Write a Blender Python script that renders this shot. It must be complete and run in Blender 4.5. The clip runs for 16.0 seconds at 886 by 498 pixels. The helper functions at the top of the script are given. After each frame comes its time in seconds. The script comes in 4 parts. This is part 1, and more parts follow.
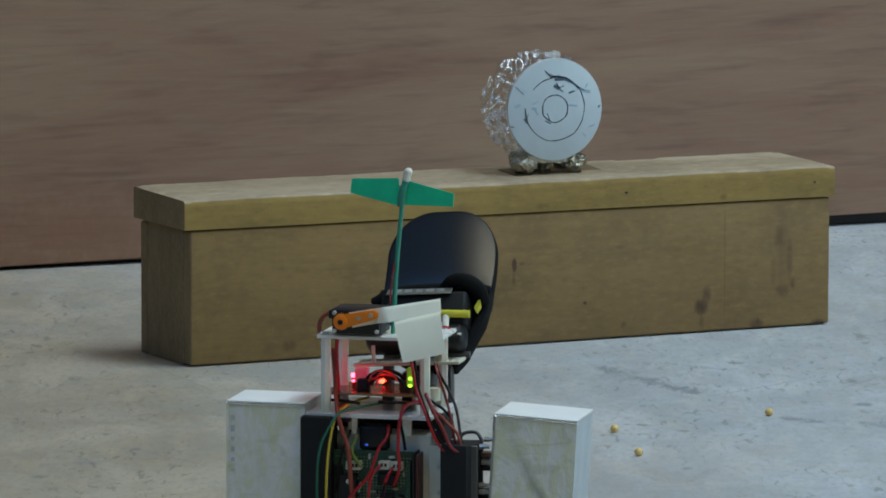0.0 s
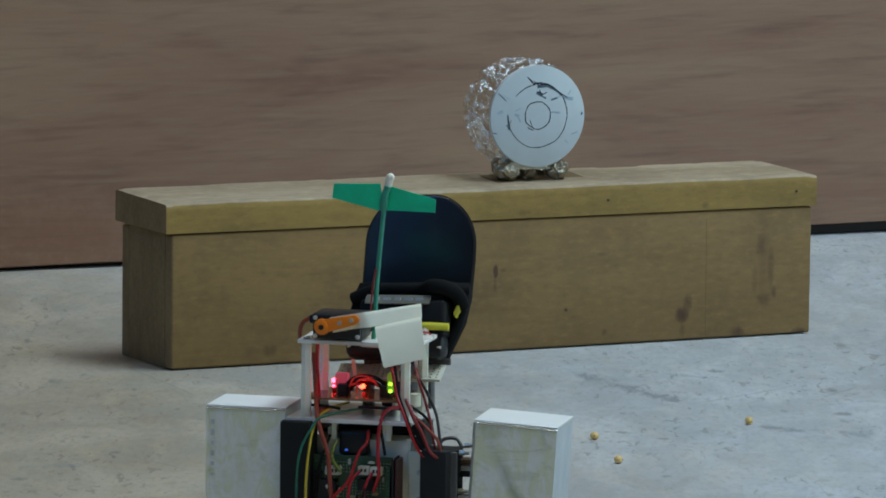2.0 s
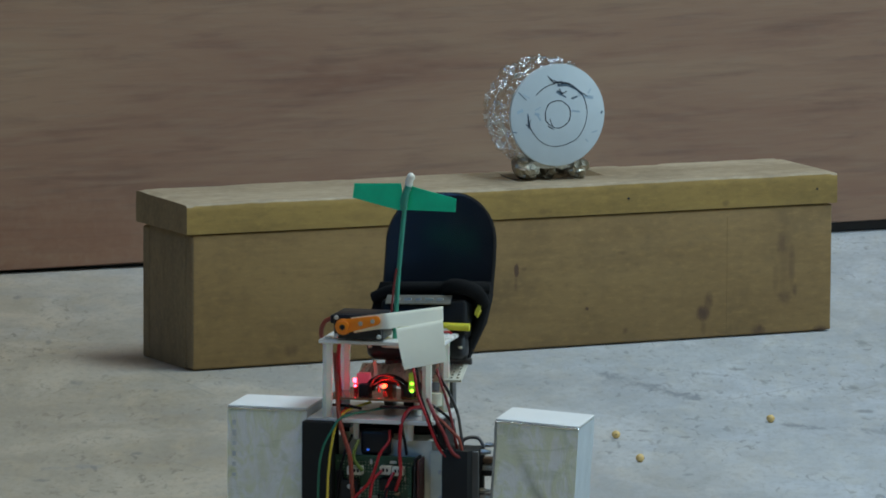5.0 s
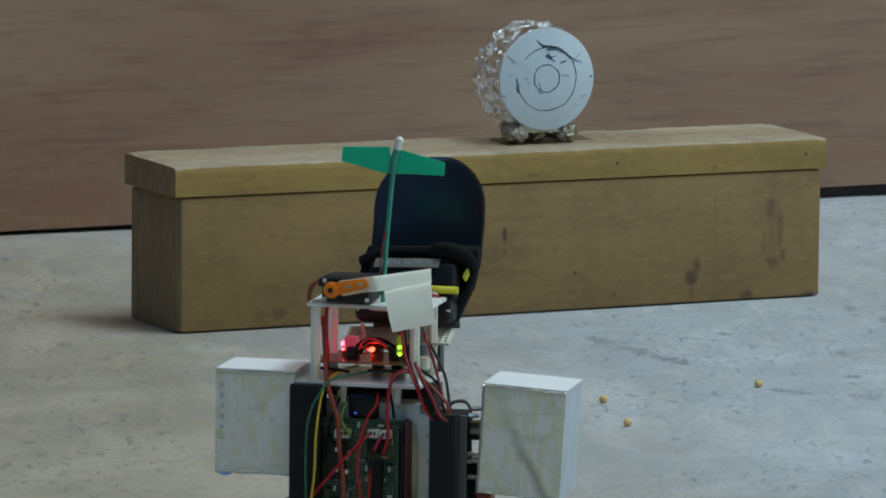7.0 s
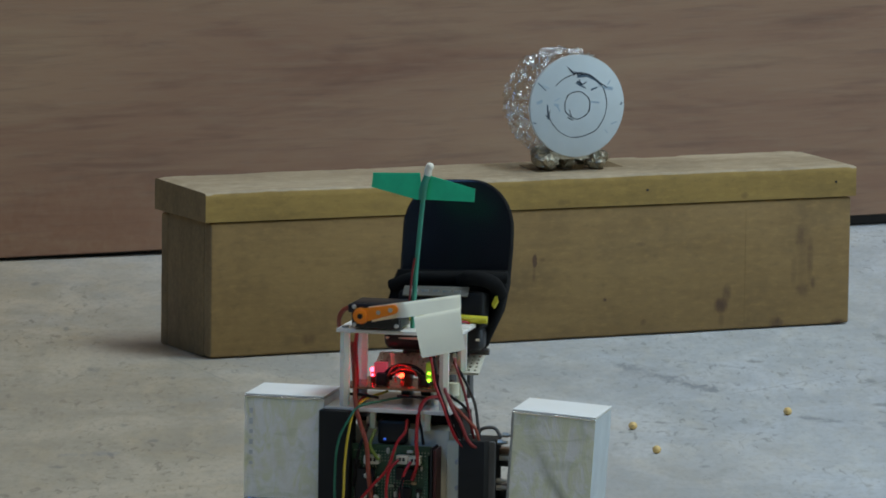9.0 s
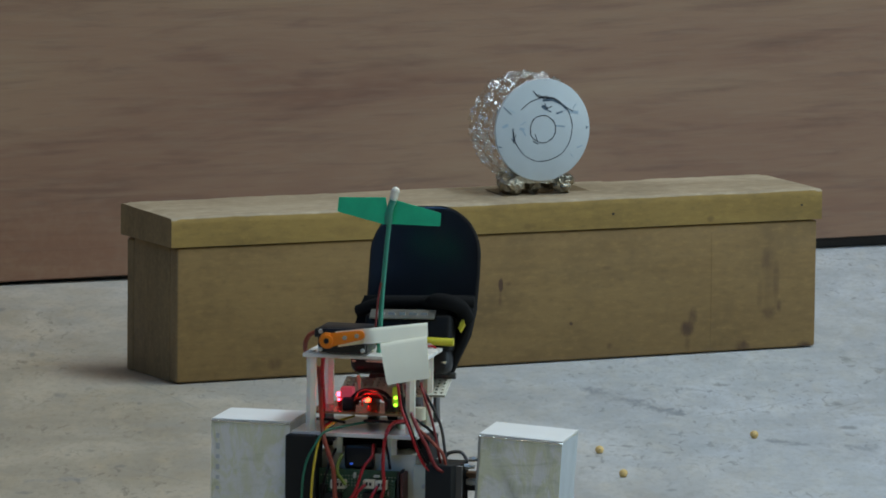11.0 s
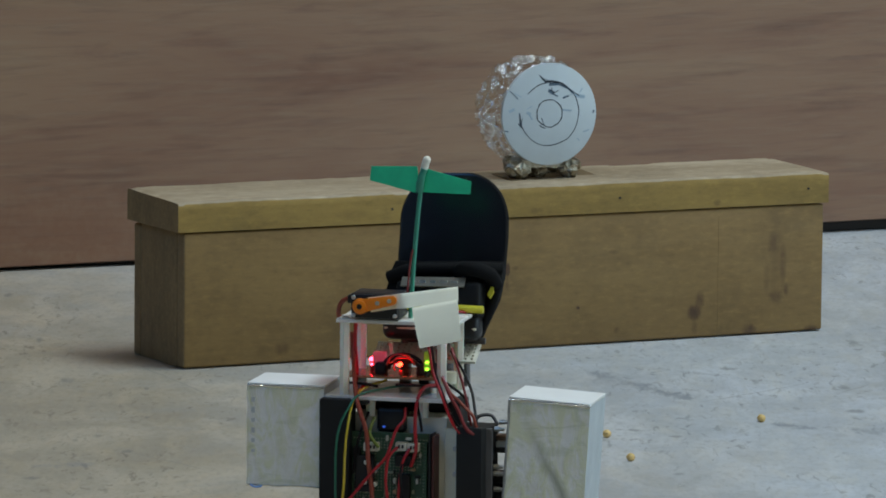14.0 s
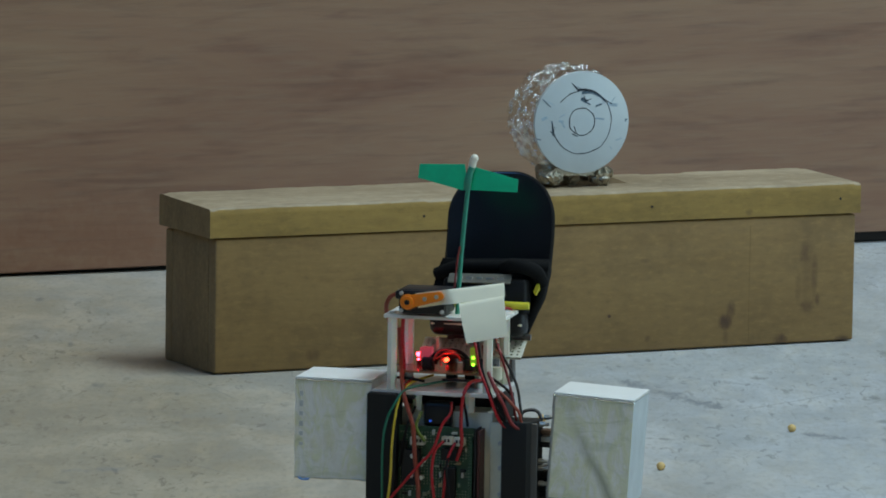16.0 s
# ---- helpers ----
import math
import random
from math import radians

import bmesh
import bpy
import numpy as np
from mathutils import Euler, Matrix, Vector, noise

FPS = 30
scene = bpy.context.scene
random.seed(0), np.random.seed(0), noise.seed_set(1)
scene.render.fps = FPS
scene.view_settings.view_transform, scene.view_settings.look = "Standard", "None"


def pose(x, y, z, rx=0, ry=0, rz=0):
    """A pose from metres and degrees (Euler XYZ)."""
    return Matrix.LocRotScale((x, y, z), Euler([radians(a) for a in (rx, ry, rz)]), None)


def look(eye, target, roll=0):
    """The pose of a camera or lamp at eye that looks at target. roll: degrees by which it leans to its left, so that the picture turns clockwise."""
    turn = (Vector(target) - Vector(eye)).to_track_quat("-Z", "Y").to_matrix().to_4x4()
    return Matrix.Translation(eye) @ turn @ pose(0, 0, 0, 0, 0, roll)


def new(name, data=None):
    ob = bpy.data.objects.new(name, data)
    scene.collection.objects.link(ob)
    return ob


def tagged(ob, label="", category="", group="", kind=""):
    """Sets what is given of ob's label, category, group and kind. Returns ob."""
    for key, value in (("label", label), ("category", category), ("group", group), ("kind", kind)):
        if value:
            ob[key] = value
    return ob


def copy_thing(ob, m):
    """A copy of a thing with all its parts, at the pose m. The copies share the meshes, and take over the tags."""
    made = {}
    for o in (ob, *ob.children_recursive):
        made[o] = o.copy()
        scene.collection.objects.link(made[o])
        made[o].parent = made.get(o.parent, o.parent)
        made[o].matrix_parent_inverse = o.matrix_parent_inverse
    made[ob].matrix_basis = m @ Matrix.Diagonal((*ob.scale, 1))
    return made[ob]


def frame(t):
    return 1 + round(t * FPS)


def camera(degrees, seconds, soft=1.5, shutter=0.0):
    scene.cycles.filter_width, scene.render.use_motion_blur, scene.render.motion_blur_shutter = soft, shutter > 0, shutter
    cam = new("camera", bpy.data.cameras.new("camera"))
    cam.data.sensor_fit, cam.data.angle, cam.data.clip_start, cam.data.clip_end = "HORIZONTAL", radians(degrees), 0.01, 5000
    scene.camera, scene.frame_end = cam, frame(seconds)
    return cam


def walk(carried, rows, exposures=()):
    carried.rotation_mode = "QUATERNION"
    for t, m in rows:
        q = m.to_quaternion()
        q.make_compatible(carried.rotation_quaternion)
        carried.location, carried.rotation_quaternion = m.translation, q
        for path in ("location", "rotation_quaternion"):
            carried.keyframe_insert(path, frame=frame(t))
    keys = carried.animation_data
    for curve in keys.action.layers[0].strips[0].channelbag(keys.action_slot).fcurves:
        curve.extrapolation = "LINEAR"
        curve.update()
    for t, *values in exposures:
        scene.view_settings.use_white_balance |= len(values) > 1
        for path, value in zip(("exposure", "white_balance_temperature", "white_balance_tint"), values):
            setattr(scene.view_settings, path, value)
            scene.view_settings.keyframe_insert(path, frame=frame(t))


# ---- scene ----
EYE = Vector((0.0, -7.0371, 0.9187))
cam = camera(8.153, 16.0, soft=1.8)


def aim(turn, tilt, roll):
    a, e = radians(turn), radians(tilt)
    way = Vector((-math.sin(a) * math.cos(e), math.cos(a) * math.cos(e), math.sin(e)))
    return look(EYE, EYE + way, roll)


PATH = [
    (0, 0.0902, -7.1519, 0.143),
    (0.5, 0.0252, -7.0803, 0.372),
    (1, -0.0676, -7.0912, 0.718),
    (1.5, -0.1007, -7.1002, 0.679),
    (2, -0.0816, -7.0968, 0.664),
    (2.5, -0.0068, -7.0841, 0.384),
    (3, 0.0809, -7.0411, 0.309),
    (5.5, 0.1369, -7.1638, 0.395),
    (6, 0.1168, -7.2539, 0.588),
    (6.5, 0.1027, -7.3532, 0.494),
    (7, -0.0000, -7.4376, 0.609),
    (7.5, -0.1382, -7.4230, 0.560),
    (8, -0.1553, -7.3196, 0.448),
    (8.5, 0.0964, -7.2498, 0.330),
    (9, 0.2805, -7.1991, 0.805),
    (9.5, 0.1522, -7.0609, 0.853),
    (10, 0.0135, -6.9815, 0.856),
    (12.5, 0.0248, -6.9606, 0.420),
    (13, 0.0295, -6.9162, 0.689),
    (13.5, 0.0068, -6.9602, 0.779),
    (14, 0.0298, -7.1147, 0.522),
    (14.5, 0.0612, -7.1677, 0.758),
    (15, 0.1009, -7.1146, 0.705),
    (15.5, 0.2749, -7.0036, 0.737),
    (16, 0.3237, -7.0504, 0.900),
]
walk(cam, [(t, aim(a, e, r)) for t, a, e, r in PATH], exposures=[(0, 0.04, 6200, 7.5), (7.5, 0.05, 6260, 6.5), (9, 0.03, 6500, 10), (13, 0.03, 6520, 10), (15, 0.03, 6520, 10), (16, 0.03, 6320, 4)])

# ---------------------------------------------------------------- world and light
world = bpy.data.worlds.new("world")
scene.world = world
world.use_nodes = True
wn = world.node_tree.nodes
sky = wn.new("ShaderNodeTexSky")
sky.sky_type = "NISHITA"
sky.sun_disc = False
sky.sun_elevation = radians(40)
sky.sun_rotation = radians(120)
wn["Background"].inputs["Strength"].default_value = 0.08
world.node_tree.links.new(sky.outputs["Color"], wn["Background"].inputs["Color"])


def area(name, m, sx, sy, power, colour):
    d = bpy.data.lights.new(name, "AREA")
    d.shape, d.size, d.size_y, d.energy, d.color = "RECTANGLE", sx, sy, power, colour
    ob = new(name, d)
    ob.matrix_world = m
    return ob


# lamps out of view: bluish daylight from the roof and one side, warm tubes under the roof
area("unseen_roof_lamp", look((-4.3, -7.3, 5.98), (-4.3, -7.3, 0)), 4.0, 3.4, 130, (0.13, 0.42, 1.0))
# added for more bluish light from above right; no such opening is known
area("unseen_roof_lamp", look((2.6, -1.7, 5.98), (2.6, -1.7, 0)), 1.8, 3.4, 265, (0.64, 0.84, 1.0))
area("unseen_side_lamp", look((6.97, -3.2, 1.75), (0, -3.2, 1.75)), 3.4, 3.2, 95, (0.58, 0.83, 1.0))
TUBES = [(0.6, -0.6), (2.6, 0.45), (-0.1, -4.5), (2.2, -4.5)]
for tx, ty in TUBES:
    area("tube_lamp", look((tx, ty, 4.86), (tx, ty, 0)), 1.2, 0.22, 20, (1.0, 0.90, 0.67))


# ---------------------------------------------------------------- mesh helpers
def tidy(bm, me, sharp=38):
    bmesh.ops.recalc_face_normals(bm, faces=bm.faces)
    bm.to_mesh(me)
    bm.free()
    me.polygons.foreach_set("use_smooth", [True] * len(me.polygons))
    me.set_sharp_from_angle(angle=radians(sharp))


def part(name, bm, material, parent=None, label="", at=None, sharp=38):
    me = bpy.data.meshes.new(name)
    tidy(bm, me, sharp)
    me.materials.append(material)
    ob = new(name, me)
    if parent is not None:
        ob.parent = parent
    if at is not None:
        ob.matrix_basis = at
    if label:
        tagged(ob, label)
    return ob


def thing(name, m, label, category, group="", kind=""):
    ob = new(name)
    ob.matrix_basis = m
    ob.empty_display_size = 0.02
    return tagged(ob, label, category, group, kind)


def box(bm, c, s, bevel=0.0, seg=2, turn=None):
    m = Matrix.Translation(c) @ (turn or Matrix()) @ Matrix.Diagonal((*s, 1))
    g = bmesh.ops.create_cube(bm, size=1.0, matrix=m)
    if bevel:
        edges = list({e for v in g["verts"] for e in v.link_edges})
        bmesh.ops.bevel(bm, geom=edges, offset=bevel, segments=seg, profile=0.5, affect="EDGES")
    return bm


AXIS = {"z": Matrix(), "x": Matrix.Rotation(radians(90), 4, "Y"), "y": Matrix.Rotation(radians(90), 4, "X")}


def rod(bm, c, r, h, axis="z", seg=20, r2=None, bevel=0.0):
    g = bmesh.ops.create_cone(bm, cap_ends=True, segments=seg, radius1=r, radius2=r if r2 is None else r2, depth=h,
                              matrix=Matrix.Translation(c) @ AXIS[axis])
    if bevel:
        edges = [e for e in {e for v in g["verts"] for e in v.link_edges} if max(len(f.verts) for f in e.link_faces) > 4]
        bmesh.ops.bevel(bm, geom=edges, offset=bevel, segments=2, profile=0.5, affect="EDGES")
    return bm


def slab(bm, pts, y0, y1, bevel=0.0):
    """A plate with the outline pts (x, z), from y0 to y1."""
    a = [bm.verts.new((x, y0, z)) for x, z in pts]
    b = [bm.verts.new((x, y1, z)) for x, z in pts]
    n = len(pts)
    faces = [bm.faces.new(a), bm.faces.new(b[::-1])]
    for i in range(n):
        faces.append(bm.faces.new((a[i], b[i], b[(i + 1) % n], a[(i + 1) % n])))
    if bevel:
        edges = list({e for f in faces[:2] for e in f.edges})
        bmesh.ops.bevel(bm, geom=edges, offset=bevel, segments=2, profile=0.5, affect="EDGES")
    return bm


def smooth_line(pts, steps=6):
    p = [Vector(q) for q in pts]
    p = [p[0] * 2 - p[1]] + p + [p[-1] * 2 - p[-2]]
    out = []
    for i in range(1, len(p) - 2):
        for k in range(steps):
            t = k / steps
            out.append(0.5 * (2 * p[i] + (p[i + 1] - p[i - 1]) * t + (2 * p[i - 1] - 5 * p[i] + 4 * p[i + 1] - p[i + 2]) * t * t
                              + (3 * p[i] - p[i - 1] - 3 * p[i + 1] + p[i + 2]) * t ** 3))
    return out + [p[-2]]


def tube(bm, pts, r, seg=8, steps=6, flat=1.0):
    line = smooth_line(pts, steps) if steps > 1 else [Vector(q) for q in pts]
    rings, up = [], Vector((0.13, 0.31, 0.94))
    for i, q in enumerate(line):
        d = (line[min(i + 1, len(line) - 1)] - line[max(i - 1, 0)]).normalized()
        side = d.cross(up).normalized()
        top = side.cross(d).normalized()
        rings.append([bm.verts.new(q + side * math.cos(2 * math.pi * k / seg) * r + top * math.sin(2 * math.pi * k / seg) * r * flat)
                      for k in range(seg)])
    for a, b in zip(rings, rings[1:]):
        for k in range(seg):
            bm.faces.new((a[k], a[(k + 1) % seg], b[(k + 1) % seg], b[k]))
    bm.faces.new(rings[0][::-1])
    bm.faces.new(rings[-1])
    return bm


def crumple(bm, amount, size, seed=0.0):
    for v in bm.verts:
        v.co += noise.noise_vector((v.co + Vector((seed, seed * 2, seed * 3))) / size) * amount
    return bm


def fresh():
    return bmesh.new()


# ---------------------------------------------------------------- materials
class Nodes:
    """A material with its node tree, and short ways to add nodes."""

    def __init__(self, name, rough=0.5, metal=0.0):
        self.m = bpy.data.materials.new(name)
        self.m.use_nodes = True
        self.t = self.m.node_tree
        self.b = self.t.nodes["Principled BSDF"]
        self.b.inputs["Roughness"].default_value = rough
        self.b.inputs["Metallic"].default_value = metal
        self.co = self.t.nodes.new("ShaderNodeTexCoord")

    def add(self, kind, **values):
        n = self.t.nodes.new(kind)
        for key, v in values.items():
            n.inputs[key.replace("_", " ")].default_value = v
        return n

    def link(self, a, b):
        self.t.links.new(a, b)

    def space(self, scale=(1, 1, 1), turn=(0, 0, 0)):
        mp = self.add("ShaderNodeMapping", Scale=scale, Rotation=turn)
        self.link(self.co.outputs["Object"], mp.inputs["Vector"])
        return mp.outputs["Vector"]

    def noise(self, scale, detail=4.0, rough=0.55, vec=None, distort=0.0):
        n = self.add("ShaderNodeTexNoise", Scale=scale, Detail=detail, Roughness=rough, Distortion=distort)
        self.link(vec if vec is not None else self.co.outputs["Object"], n.inputs["Vector"])
        return n.outputs["Fac"]

    def ramp(self, fac, stops):
        r = self.t.nodes.new("ShaderNodeValToRGB")
        e = r.color_ramp.elements
        while len(e) < len(stops):
            e.new(0.5)
        for el, (p, c) in zip(e, stops):
            el.position = p
            el.color = (*c, 1) if len(c) == 3 else c
        self.link(fac, r.inputs["Fac"])
        return r.outputs["Color"]

    def mix(self, a, b, fac, mode="MIX"):
        n = self.t.nodes.new("ShaderNodeMix")
        n.data_type, n.blend_type = "RGBA", mode
        for sock, v in ((n.inputs[0], fac), (n.inputs[6], a), (n.inputs[7], b)):
            if isinstance(v, (int, float)):
                sock.default_value = v
            elif isinstance(v, tuple):
                sock.default_value = (*v, 1)
            else:
                self.link(v, sock)
        return n.outputs[2]

    def math(self, op, a, b=0.0, clamp=False):
        n = self.t.nodes.new("ShaderNodeMath")
        n.operation, n.use_clamp = op, clamp
        for sock, v in ((n.inputs[0], a), (n.inputs[1], b)):
            if isinstance(v, (int, float)):
                sock.default_value = v
            else:
                self.link(v, sock)
        return n.outputs[0]

    def colour(self, c):
        if isinstance(c, tuple):
            self.b.inputs["Base Color"].default_value = (*c, 1)
        else:
            self.link(c, self.b.inputs["Base Color"])
        return self

    def rough(self, f, lo, hi):
        n = self.add("ShaderNodeMapRange", To_Min=lo, To_Max=hi)
        self.link(f, n.inputs["Value"])
        self.link(n.outputs["Result"], self.b.inputs["Roughness"])
        return self

    def bump(self, h, strength, distance):
        n = self.add("ShaderNodeBump", Strength=strength, Distance=distance)
        self.link(h, n.inputs["Height"])
        self.link(n.outputs["Normal"], self.b.inputs["Normal"])
        return self


def plain(name, c, rough=0.5, metal=0.0, vary=0.12, scale=60.0, bump=0.1, spec=None):
    """A simple surface: one colour with fine and coarse variation."""
    n = Nodes(name, rough, metal)
    f = n.noise(scale, 5)
    g = n.noise(scale * 7, 3)
    lo, hi = tuple(x * (1 - vary) for x in c), tuple(min(1, x * (1 + vary)) for x in c)
    n.colour(n.mix(n.ramp(f, [(0.3, lo), (0.7, hi)]), lo, n.math("MULTIPLY", g, 0.3)))
    n.rough(f, max(0.02, rough - 0.08), min(1, rough + 0.08))
    if bump:
        n.bump(g, bump, 0.0004)
    if spec is not None:
        n.b.inputs["Specular IOR Level"].default_value = spec
    return n.m


def glow(name, c, strength, emit=None):
    n = Nodes(name, 0.3)
    n.colour(c)
    n.b.inputs["Emission Color"].default_value = (*(emit or c), 1)
    n.b.inputs["Emission Strength"].default_value = strength
    return n.m


def spots(n, col, marks, dark):
    """Knots and stains at (x, z, half width, half height, strength) on a board."""
    sep = n.t.nodes.new("ShaderNodeSeparateXYZ")
    n.link(n.co.outputs["Object"], sep.inputs[0])
    wob = n.math("MULTIPLY", n.noise(60, 5, 0.65, distort=1.2), 1.5)
    for x, z, rx, rz, s in marks:
        dx = n.math("POWER", n.math("DIVIDE", n.math("ABSOLUTE", n.math("SUBTRACT", sep.outputs[0], x)), rx), 2)
        dz = n.math("POWER", n.math("DIVIDE", n.math("ABSOLUTE", n.math("SUBTRACT", sep.outputs[2], z)), rz), 2)
        d = n.math("SUBTRACT", 1.6, n.math("ADD", n.math("ADD", dx, dz), wob), clamp=True)
        col = n.mix(col, dark, n.math("MULTIPLY", d, s, clamp=True))
    return col


def pine(name, light, dark, marks=(), grain=(1, 1, 1), rough=0.62):
    n = Nodes(name, rough)
    v = n.space(grain)
    broad = n.noise(7, 3, vec=v, distort=0.6)
    fine = n.noise(60, 5, 0.6, vec=v, distort=0.3)
    dirt = n.noise(9, 6, 0.7)
    mid = tuple((a + b) / 2 for a, b in zip(light, dark))
    col = n.ramp(broad, [(0.28, dark), (0.5, mid), (0.72, light)])
    col = n.mix(col, dark, n.math("MULTIPLY", n.ramp(fine, [(0.42, (0, 0, 0)), (0.68, (1, 1, 1))]), 0.7))
    col = n.mix(col, tuple(x * 0.55 for x in dark), n.math("MULTIPLY", n.ramp(dirt, [(0.48, (0, 0, 0)), (0.72, (1, 1, 1))]), 0.6))
    speck = n.noise(170, 4, 0.7, vec=n.space((0.35 if grain[0] < 1 else 1, 1, 1)))
    col = n.mix(col, tuple(x * 1.25 for x in light), n.math("MULTIPLY", n.ramp(speck, [(0.52, (0, 0, 0)), (0.7, (1, 1, 1))]), 0.35))
    col = n.mix(col, tuple(x * 0.6 for x in dark), n.math("MULTIPLY", n.ramp(speck, [(0.3, (1, 1, 1)), (0.46, (0, 0, 0))]), 0.4))
    if marks:
        col = spots(n, col, marks, (0.075, 0.033, 0.010))
    n.colour(col)
    n.rough(fine, rough - 0.1, rough + 0.12)
    n.bump(fine, 0.35, 0.0012)
    return n.m


M_FRONT = pine("aged_pine_front", (0.296, 0.180, 0.055), (0.206, 0.119, 0.035),
               marks=[(0.374, 0.086, 0.0036, 0.0085, 1.8), (0.3735, 0.071, 0.0028, 0.010, 0.6), (0.383, 0.087, 0.005, 0.003, 0.5),
                      (0.606, 0.040, 0.007, 0.013, 0.8), (0.599, 0.028, 0.010, 0.011, 1.2), (0.600, 0.011, 0.005, 0.010, 0.6),
                      (0.699, 0.080, 0.011, 0.055, 0.32), (0.694, 0.100, 0.007, 0.014, 0.6), (0.708, 0.072, 0.005, 0.034, 0.55), (0.699, 0.041, 0.013, 0.008, 0.6),
                      (0.712, 0.047, 0.004, 0.009, 0.9), (0.688, 0.062, 0.005, 0.022, 0.35), (0.667, 0.005, 0.011, 0.010, 1.0),
                      (0.112, 0.016, 0.010, 0.008, 0.6), (0.505, 0.014, 0.005, 0.005, 0.6), (0.4585, 0.0405, 0.0030, 0.0030, 1.6),
                      (0.745, 0.002, 0.014, 0.006, 1.1), (0.500, 0.098, 0.008, 0.003, 0.5)], grain=(0.12, 1, 1))
M_LID = pine("aged_pine_lid", (0.362, 0.228, 0.049), (0.250, 0.152, 0.032), grain=(0.1, 1, 1),
             marks=[(0.31, 0.150, 0.022, 0.006, 0.3), (0.405, 0.147, 0.012, 0.004, 0.35), (0.625, 0.146, 0.006, 0.005, 0.5), (0.19, 0.153, 0.020, 0.007, 0.25)])
# ends, back and bottom take a greyer pine than the front
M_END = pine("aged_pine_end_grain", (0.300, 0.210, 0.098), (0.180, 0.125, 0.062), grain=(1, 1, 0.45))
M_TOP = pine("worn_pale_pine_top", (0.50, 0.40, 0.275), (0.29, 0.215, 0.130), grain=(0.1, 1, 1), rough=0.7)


def plywood():
    n = Nodes("stained_plywood", 0.55)
    v = n.space((0.20, 1, 1.25), (0, radians(4), 0))
    w = n.space((0.09, 1, 1.1), (0, radians(4), 0))
    broad = n.noise(5.5, 5, 0.6, vec=v, distort=0.8)
    bands = n.noise(30, 7, 0.62, vec=n.space((0.15, 1, 1.2), (0, radians(4), 0)), distort=0.7)
    streak = n.noise(85, 5, 0.6, vec=n.space((0.08, 1, 1.0), (0, radians(4), 0)), distort=0.4)
    fine = n.noise(150, 4, 0.6, vec=w)
    col = n.ramp(broad, [(0.25, (0.194, 0.089, 0.051)), (0.5, (0.273, 0.155, 0.090)), (0.75, (0.332, 0.217, 0.124))])
    col = n.mix(col, (0.115, 0.052, 0.034), n.math("MULTIPLY", n.ramp(bands, [(0.5, (0, 0, 0)), (0.72, (1, 1, 1))]), 0.42))
    col = n.mix(col, (0.125, 0.060, 0.042), n.math("MULTIPLY", n.ramp(streak, [(0.52, (0, 0, 0)), (0.68, (1, 1, 1))]), 0.36))
    col = n.mix(col, (0.30, 0.225, 0.150), n.math("MULTIPLY", n.ramp(fine, [(0.48, (0, 0, 0)), (0.72, (1, 1, 1))]), 0.24))
    # redder stain low down on the panel
    col = spots(n, col, [(-0.50, 0.0, 0.22, 0.11, 0.6)], (0.195, 0.076, 0.036))
    n.colour(col)
    n.rough(bands, 0.45, 0.65)
    n.bump(fine, 0.25, 0.0008)
    return n.m


